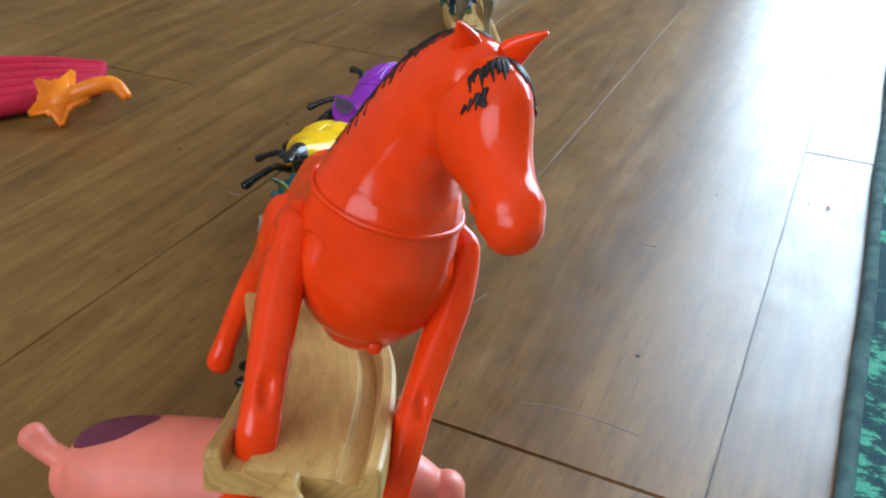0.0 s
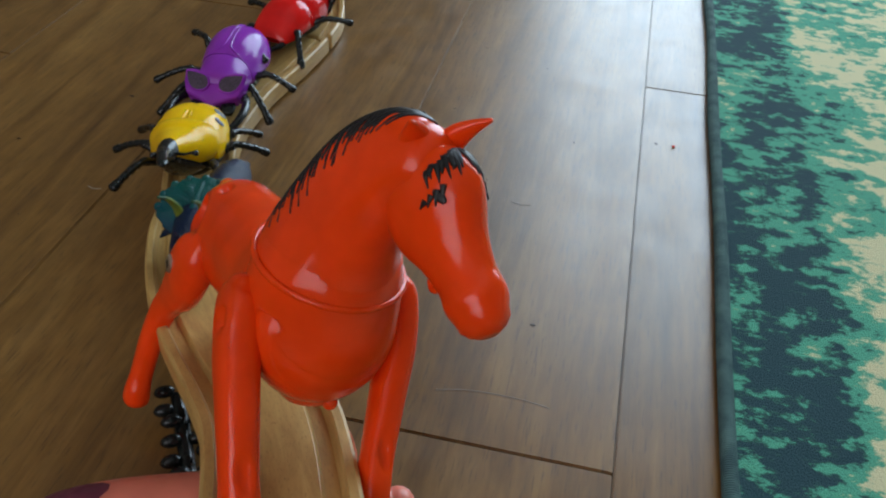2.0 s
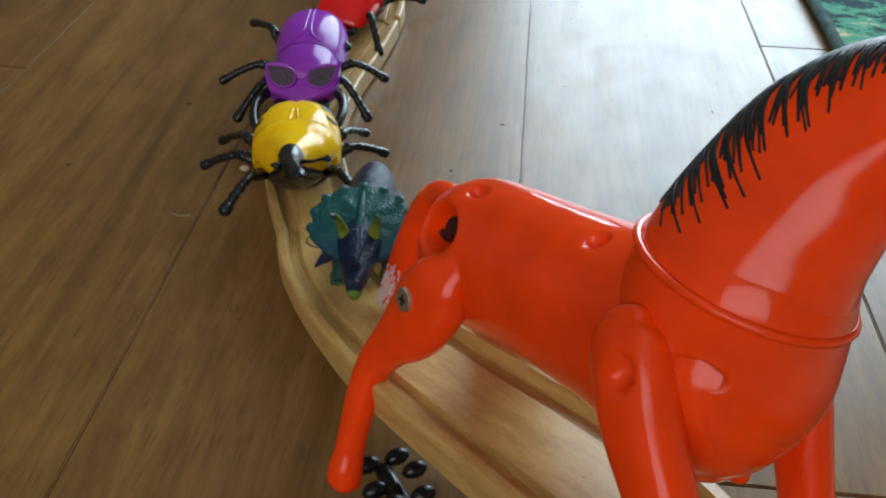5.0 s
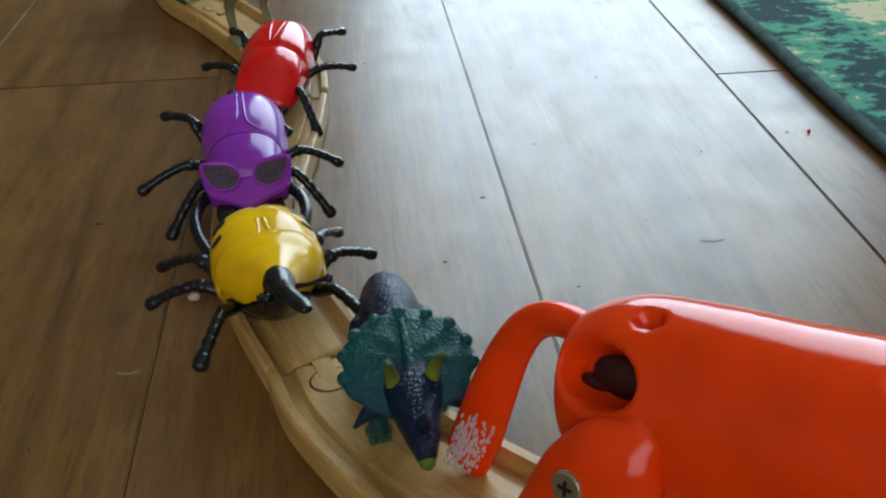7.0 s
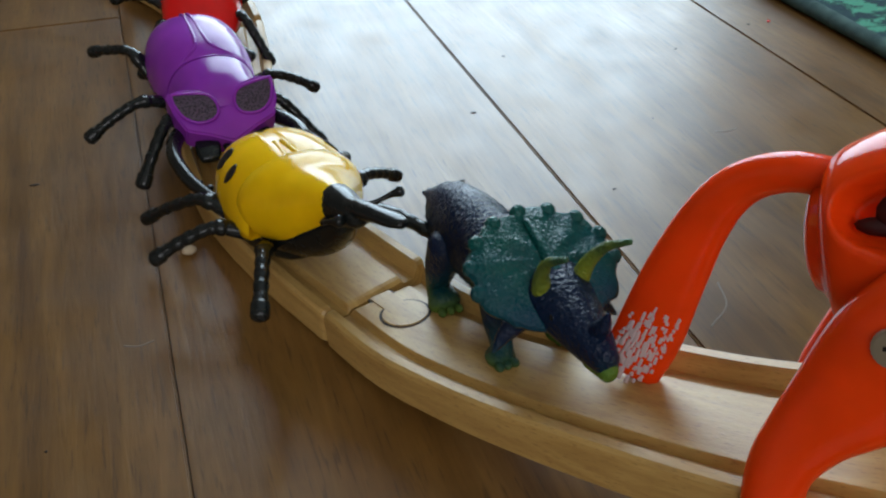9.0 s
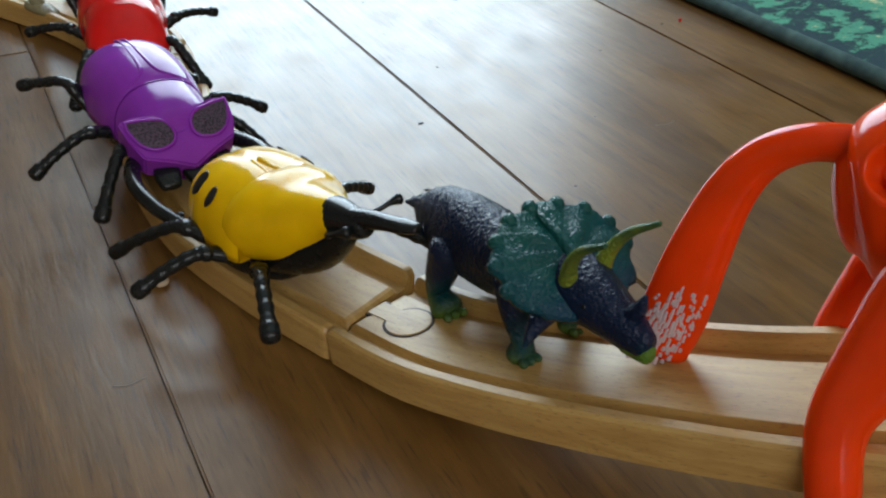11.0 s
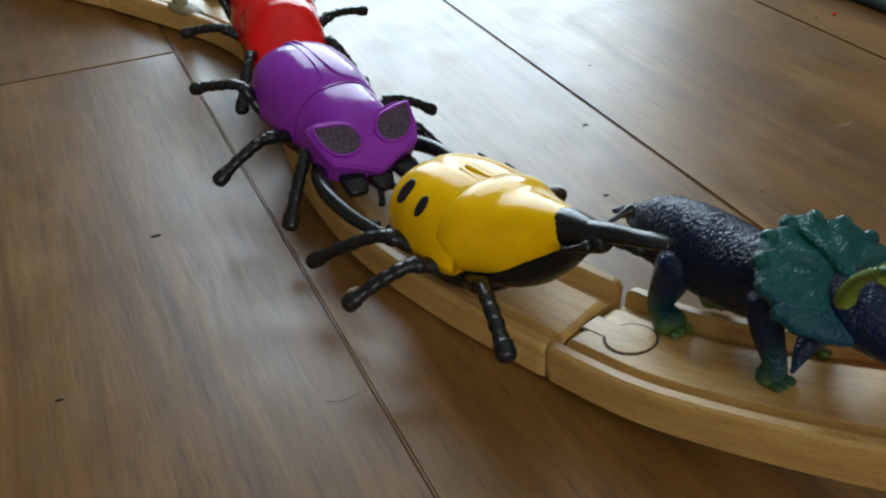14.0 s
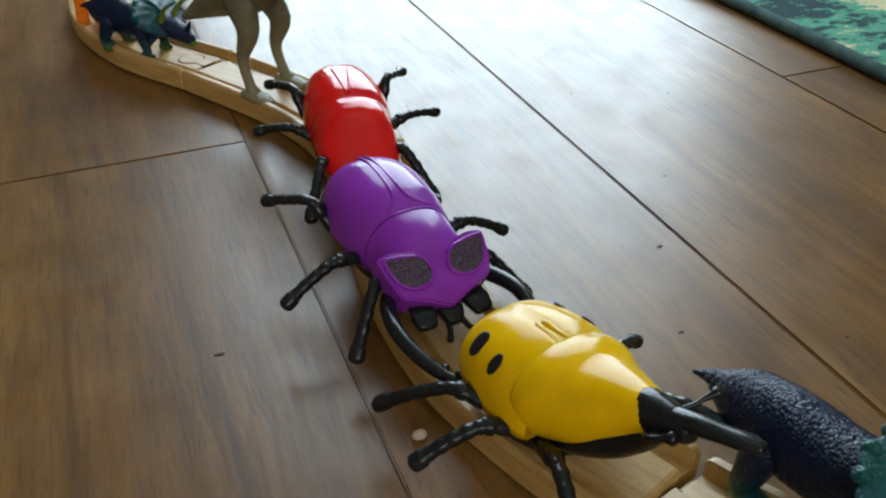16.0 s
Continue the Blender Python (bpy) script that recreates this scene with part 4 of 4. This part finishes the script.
# ---- toy dinosaurs ----
def triceratops(m, label, scale=1.0):
    """Local frame: x to the snout, y left, z up, feet on z = 0."""
    ob = thing("toy_dinosaur", m @ Matrix.Scale(scale, 4), label, "toy dinosaur", "small rubber dinosaurs")
    bm = loft([(-0.0530, 0, 0.0228, 0.0007, 0.0008), (-0.0480, 0, 0.0240, 0.0018, 0.0020), (-0.0425, 0, 0.0242, 0.0036, 0.0042), (-0.0370, 0, 0.0236, 0.0064, 0.0078), (-0.0300, 0, 0.0232, 0.0088, 0.0106), (-0.0180, 0, 0.0222, 0.0104, 0.0124), (-0.0030, 0, 0.0208, 0.0106, 0.0116), (0.0100, 0, 0.0214, 0.0098, 0.0108), (0.0220, 0, 0.0225, 0.0080, 0.0095)], n=10, sides=40)
    for v in bm.verts:
        v.co += v.normal * 0.00035 * math.sin(v.co.x * 1900 + 3 * math.sin(v.co.y * 420)) * math.sin(v.co.z * 1300 + v.co.y * 900)
    part("body", bm, DINO, ob)
    for x, y, r, k in ((-0.0230, 0.0092, 0.0052, -0.003), (-0.0200, -0.0098, 0.0052, -0.003), (0.0120, 0.0092, 0.0043, 0.003), (0.0150, -0.0092, 0.0043, 0.003)):
        part("leg", loft([(x - k, y * 0.82, 0.0200, r * 1.2, r * 1.15), (x, y, 0.0125, r * 0.92, r * 0.9), (x + k * 0.8, y * 1.04, 0.0060, r * 0.70, r * 0.70), (x + 0.0016, y * 1.06, 0.0022, r * 0.98, r * 0.86)], up=(1, 0, 0), n=5, sides=18), DINO, ob)
        for q in (-1, 0, 1):
            part("toe", ball((x + 0.0016 + r * 0.85, y * 1.06 + q * r * 0.5, 0.0014), 0.0015, None, (1.2, 0.9, 0.9), 8), DINO, ob)
    # the frill: a thick scalloped shield leaning back
    c, n = Vector((0.0250, 0, 0.0285)), Vector((0.62, 0, 0.785)).normalized()
    ax = Vector((-0.785, 0, 0.62))
    bm = bmesh.new()
    rings, count = [], 72
    for f, lift in ((1.0, -0.0020), (1.02, -0.0004), (0.96, 0.0010), (0.80, 0.0013), (0.60, 0.0024), (0.40, 0.0032), (0.18, 0.0036)):
        ring = []
        for k in range(count):
            a = 2 * math.pi * k / count
            r = 0.0160 * (1 + (0.09 * abs(math.sin(a * 4.5 + 0.6)) * (1 if math.cos(a) > -0.75 else 0.2) if f > 0.9 else 0))
            rib = 0.00035 * (math.sin(a * 9) + math.sin(a * 5 + f * 8)) * (1 if 0.3 < f < 0.9 else 0)
            d = ax * (math.cos(a) * r * 1.0) + Vector((0, math.sin(a) * r * 1.12, 0))
            ring.append(bm.verts.new(c + d * f + n * (lift + rib)))
        rings.append(ring)
    for p, q in zip(rings, rings[1:]):
        for k in range(count):
            j = (k + 1) % count
            bm.faces.new((p[k], p[j], q[j], q[k]))
    bm.faces.new(rings[-1])
    bm.faces.new(rings[0][::-1])
    bmesh.ops.recalc_face_normals(bm, faces=bm.faces)
    part("frill", bm, FRILL, ob, "teal scalloped neck frill")
    part("frill_ridge", tube([(*(c + ax * 0.0130 + n * 0.0016), 0.0010), (*(c + ax * 0.0050 + n * 0.0034), 0.0017), (*(c - ax * 0.0060 + n * 0.0040), 0.0022)], 4, 10), FRILL, ob)
    for k in range(9):
        a = (k - 4) * 0.42
        part("frill_knob", ball(c + ax * (math.cos(a) * 0.0163) + Vector((0, math.sin(a) * 0.0186, 0)) - n * 0.0004, 0.0023, None, (1, 1, 1), 12), FRILL, ob)
    part("head", loft([(0.0220, 0, 0.0240, 0.0098, 0.0085), (0.0310, 0, 0.0228, 0.0088, 0.0080), (0.0400, 0, 0.0202, 0.0066, 0.0066), (0.0470, 0, 0.0178, 0.0048, 0.0054), (0.0515, 0, 0.0160, 0.0032, 0.0042)], n=6, sides=24), DINO, ob)
    for q in (-1, 1):
        part("horn", tube([(0.0320, 0.0050 * q, 0.0265, 0.0026), (0.0345, 0.0062 * q, 0.0320, 0.0019), (0.0400, 0.0074 * q, 0.0378, 0.0013), (0.0490, 0.0080 * q, 0.0425, 0.0007)], 5, 12, None, (0, 1, 0)), HORN, ob, "yellow-green brow horn")
        part("cheek_spike", tube([(0.0280, 0.0085 * q, 0.0190, 0.0034), (0.0285, 0.0135 * q, 0.0160, 0.0022), (0.0290, 0.0172 * q, 0.0125, 0.0006)], 3, 8), DINO, ob)
        part("eye", ball((0.0385, 0.0062 * q, 0.0228), 0.0011, None, (1, 0.6, 1), 8), BLACK, ob)
    part("nose_horn", tube([(0.0475, 0, 0.0215, 0.0026), (0.0508, 0, 0.0250, 0.0018), (0.0525, 0, 0.0285, 0.0006)], 3, 10, None, (0, 1, 0)), DINO, ob)
    part("beak", loft([(0.0475, 0, 0.0150, 0.0036, 0.0034), (0.0525, 0, 0.0140, 0.0024, 0.0030)], n=3, sides=14), HORN, ob, "lime green beak")
    return ob


triceratops(pose(-0.1095, 0.3180, 0.0180, 0, -13, flat_dir((0.08, -0.997))), "blue and green rubber triceratops with yellow-tipped horns on the track", 1.0)
triceratops(pose(-0.2370, 0.7560, TOP - 0.003, 0, 0, flat_dir((0.62, -0.78))), "blue rubber triceratops standing far along the track", 0.85)

rex = thing("toy_dinosaur", pose(-0.1790, 0.6640, TOP - 0.003, 0, 0, flat_dir((0.55, -0.83))), "olive rubber tyrannosaur standing on the track", "toy dinosaur", "small rubber dinosaurs")
part("body", loft([(-0.060, 0, 0.0300, 0.002, 0.002), (-0.040, 0, 0.0400, 0.006, 0.007), (-0.022, 0, 0.0500, 0.0100, 0.0125), (-0.004, 0, 0.0580, 0.0120, 0.0150), (0.010, 0, 0.0680, 0.0100, 0.0130), (0.018, 0, 0.0810, 0.0080, 0.0095), (0.024, 0, 0.0890, 0.0075, 0.0085)], n=5, sides=22), REX, rex)
part("head", loft([(0.018, 0, 0.0890, 0.0078, 0.0085), (0.030, 0, 0.0905, 0.0082, 0.0090), (0.044, 0, 0.0880, 0.0060, 0.0065), (0.052, 0, 0.0860, 0.0040, 0.0045)], n=4, sides=18), REX, rex)
for s in (-1, 1):
    part("leg", loft([(-0.006, 0.008 * s, 0.0520, 0.0062, 0.0095), (0.002, 0.0115 * s, 0.0380, 0.0052, 0.0066), (-0.004, 0.0120 * s, 0.0220, 0.0030, 0.0034), (-0.001, 0.0125 * s, 0.0090, 0.0027, 0.0030), (0.002, 0.0125 * s, 0.0040, 0.0038, 0.0038)], up=(1, 0, 0), n=4, sides=14), REX, rex)
    part("foot", loft([(-0.004, 0.0125 * s, 0.0030, 0.0042, 0.0030), (0.006, 0.0130 * s, 0.0028, 0.0054, 0.0027), (0.013, 0.0135 * s, 0.0018, 0.0040, 0.0016)], n=3, sides=12), REX, rex)
    part("arm", tube([(0.012, 0.008 * s, 0.0660, 0.0032), (0.020, 0.0115 * s, 0.0600, 0.0026), (0.028, 0.0110 * s, 0.0610, 0.0018)], 3, 8), REX, rex)

# amber toy animal at the far bend
amber = thing("toy_animal", pose(-0.2540, 0.8060, TOP - 0.003, 0, 0, -60), "translucent amber plastic toy animal far along the track", "toy animal")
part("body", loft([(-0.020, 0, 0.030, 0.005, 0.006), (-0.010, 0, 0.032, 0.009, 0.010), (0.008, 0, 0.032, 0.009, 0.010), (0.020, 0, 0.036, 0.006, 0.007)], n=4, sides=16), AMBER, amber)
part("head", loft([(0.018, 0, 0.040, 0.006, 0.006), (0.026, 0, 0.043, 0.006, 0.006), (0.034, 0, 0.040, 0.004, 0.004)], n=3, sides=14), AMBER, amber)
for x in (-0.012, 0.012):
    for y in (-0.006, 0.006):
        part("leg", loft([(x, y, 0.030, 0.0046, 0.0046), (x, y * 1.1, 0.014, 0.0036, 0.0036), (x, y * 1.15, 0.003, 0.0042, 0.0042)], up=(1, 0, 0), n=3, sides=12), AMBER, amber)

# ---- pink pig under the raised end ----
pig = thing("toy_pig", pose(-0.0480, 0.1480, 0, 0, 0, 23) @ Matrix.Scale(0.9, 4), "pink rubber toy pig with dark plum patches propping up the track", "toy pig")
PIGB = [(-0.058, 0, 0.030, 0.010, 0.012), (-0.050, 0, 0.030, 0.019, 0.021), (-0.030, 0, 0.030, 0.0235, 0.0255), (0.0, 0, 0.0295, 0.0240, 0.0255), (0.030, 0, 0.030, 0.0220, 0.0235), (0.048, 0, 0.031, 0.0180, 0.0195)]
part("body", loft(PIGB, n=5, sides=30), PINK, pig)
part("head", loft([(0.046, 0, 0.034, 0.0165, 0.0175), (0.062, 0, 0.035, 0.0165, 0.0170), (0.074, 0, 0.033, 0.0120, 0.0125), (0.082, 0, 0.031, 0.0085, 0.0085), (0.087, 0, 0.031, 0.0085, 0.0085)], n=4, sides=24), PINK, pig)
for s in (-1, 1):
    part("ear", loft([(0.064, 0.010 * s, 0.046, 0.0070, 0.0024), (0.066, 0.013 * s, 0.055, 0.0052, 0.0018), (0.068, 0.014 * s, 0.064, 0.0010, 0.0008)], up=(0, 1, 0), n=3, sides=12), PINK, pig)
    for x in (-0.036, 0.034):
        part("leg", loft([(x, 0.012 * s, 0.020, 0.0085, 0.0085), (x, 0.0135 * s, 0.008, 0.0068, 0.0068), (x, 0.014 * s, 0.002, 0.0072, 0.0072)], up=(1, 0, 0), n=3, sides=14), PINK, pig)
part("tail", tube([(-0.056, 0, 0.036, 0.0050), (-0.066, 0.003, 0.040, 0.0046), (-0.073, 0.006, 0.045, 0.0056)], 4, 12), PINK, pig)
decal("patch", pig, PLUM, PIGB, (0, 0, 1), (0.27, 108), (0.17, 34), 0.0004, 0.06, "dark plum painted patch")
spot("patch", pig, (0.0610, 0.002, 0.0515), (0.15, 0.1, 1), 0.0085, PLUM, 0.7, 40, -0.0006, "dark plum painted patch")

# ---- black spiky toy beside the ramp ----
spiky = thing("toy_figure", pose(-0.0775, 0.2065, 0, 0, 0, -58), "small black knobbly plastic toy lying on the floor", "toy")
part("body", loft([(-0.022, 0, 0.004, 0.003, 0.003), (0, 0, 0.004, 0.0035, 0.0035), (0.022, 0, 0.004, 0.003, 0.003)], n=4, sides=14), BLACK, spiky)
for k in range(12):
    part("knob", ball((-0.024 + (k // 2) * 0.0095, (-0.0062 if k % 2 else 0.0060) + 0.0012 * (k % 3), 0.0056 + 0.0014 * (k % 3)), 0.0031, None, (1.0, 1.5, 0.9), 12), BLACK, spiky)

# ---- red and orange toys on the bare floor ----
bundle = thing("toy_bundle", pose(-0.458, 0.420, 0, 0, 0, 38), "crimson ribbed toy bundle lying on the floor", "toy")
for k in range(8):
    y = -0.062 + k * 0.0135
    part("strip", loft([(-0.10, y * 1.15, 0.007, 0.0048, 0.006), (-0.04, y * 1.05, 0.010 + 0.002 * (k % 2), 0.0050, 0.007), (0.02, y * 0.80, 0.011 + 0.002 * (k % 3), 0.0048, 0.007), (0.066, y * 0.50 + 0.006, 0.009, 0.0040, 0.006)], n=4, sides=10), CRIMSON, bundle)
star = thing("toy_star", pose(-0.388, 0.404, 0.013, 42, 0, 22), "orange plastic star-shaped toy on the floor", "toy")
bm = bmesh.new()
ring = []
for k in range(10):
    r = 0.026 if k % 2 == 0 else 0.0125
    ring.append(bm.verts.new((r * math.cos(k * math.pi / 5), r * math.sin(k * math.pi / 5), 0.003)))
bm.faces.new(ring)
ext = bmesh.ops.extrude_face_region(bm, geom=bm.faces[:])
bmesh.ops.translate(bm, vec=(0, 0, 0.009), verts=[g for g in ext["geom"] if isinstance(g, bmesh.types.BMVert)])
bmesh.ops.recalc_face_normals(bm, faces=bm.faces)
bmesh.ops.bevel(bm, geom=bm.edges[:], offset=0.0028, segments=3, affect="EDGES")
bmesh.ops.translate(bm, vec=(0, 0, -0.003), verts=bm.verts[:])
part("body", bm, AMBER, star)
part("limb", tube([(0.012, 0.004, 0.005, 0.006), (0.026, 0.010, 0.006, 0.006), (0.038, 0.013, 0.004, 0.0055), (0.047, 0.006, 0.001, 0.004)], 4, 12), AMBER, star)

# ---- crumbs and marks on the floor ----
PALE = paint("pale_crumb", (0.62, 0.50, 0.34))
MARK = paint("pale_scratch", (0.30, 0.25, 0.20))
crumb = tagged(part("crumb", ball((-0.1890, 0.4060, 0.0016), 0.0022, None, (1.2, 0.9, 0.7), 10), PALE, None), "small pale crumb beside the wooden track", "crumb")
tagged(part("crumb", ball((0.1249, 0.5137, 0.0008), 0.0010, None, (1.2, 0.9, 0.7), 8), RED, None), "tiny red crumb on the plank floor", "crumb")
random.seed(11)
bm = bmesh.new()
for x, y in ((0.1135, 0.515), (0.0575, 0.318), (-0.0839, 0.4195), (-0.031, 0.395), (-0.060, 0.47), (0.012, 0.44), (-0.025, 0.52), (0.03, 0.60), (-0.24, 0.47), (-0.28, 0.40), (-0.235, 0.33), (0.06, 0.50), (-0.02, 0.62), (-0.11, 0.64)):
    ball((x, y, 0.0001), random.uniform(0.0004, 0.0009), bm, (random.uniform(1, 2.4), 1, 0.35), 8)
tagged(part("floor_specks", bm, GAP, None), "scattered dark specks and dents on the planks", "specks", "", "stuff")
bm = bmesh.new()
for pts in (((-0.213, 0.3655), (-0.209, 0.3640), (-0.2045, 0.3650)), ((0.020, 0.2630), (0.036, 0.2668), (0.058, 0.2672), (0.072, 0.2655)), ((-0.040, 0.315), (-0.030, 0.322), (-0.026, 0.333)), ((0.031, 0.421), (0.036, 0.4195), (0.041, 0.4205))):
    tube([(x, y, -0.0001, 0.00034) for x, y in pts], 5, 6, bm)
tagged(part("floor_scratches", bm, MARK, None), "thin pale curved scratches in the floor finish", "scratches", "", "stuff")

# ---- floor planks ----
random.seed(7)
CUTS = {0: [-0.62, 0.594], -1: [-0.98, 0.2360, 1.35], -2: [-0.40, 0.98], -3: [-0.55, 0.632, 1.50], -4: [-0.8, 0.50]}
made = {}
for col in range(-12, 17):
    cuts = CUTS.get(col, [random.uniform(-1.2, -0.2), random.uniform(0.2, 1.4)])
    ends = [Y0 - 0.1, *cuts, Y1 + 0.1]
    for a, b in zip(ends, ends[1:]):
        x = SEAM + col * PITCH
        ob = part("plank", box((0.0002, a + 0.0002, -0.012), (PITCH - 0.0002, b - 0.0002, 0.0), 0.0007), FLOOR, floor, "", False)
        ob.location.x = x
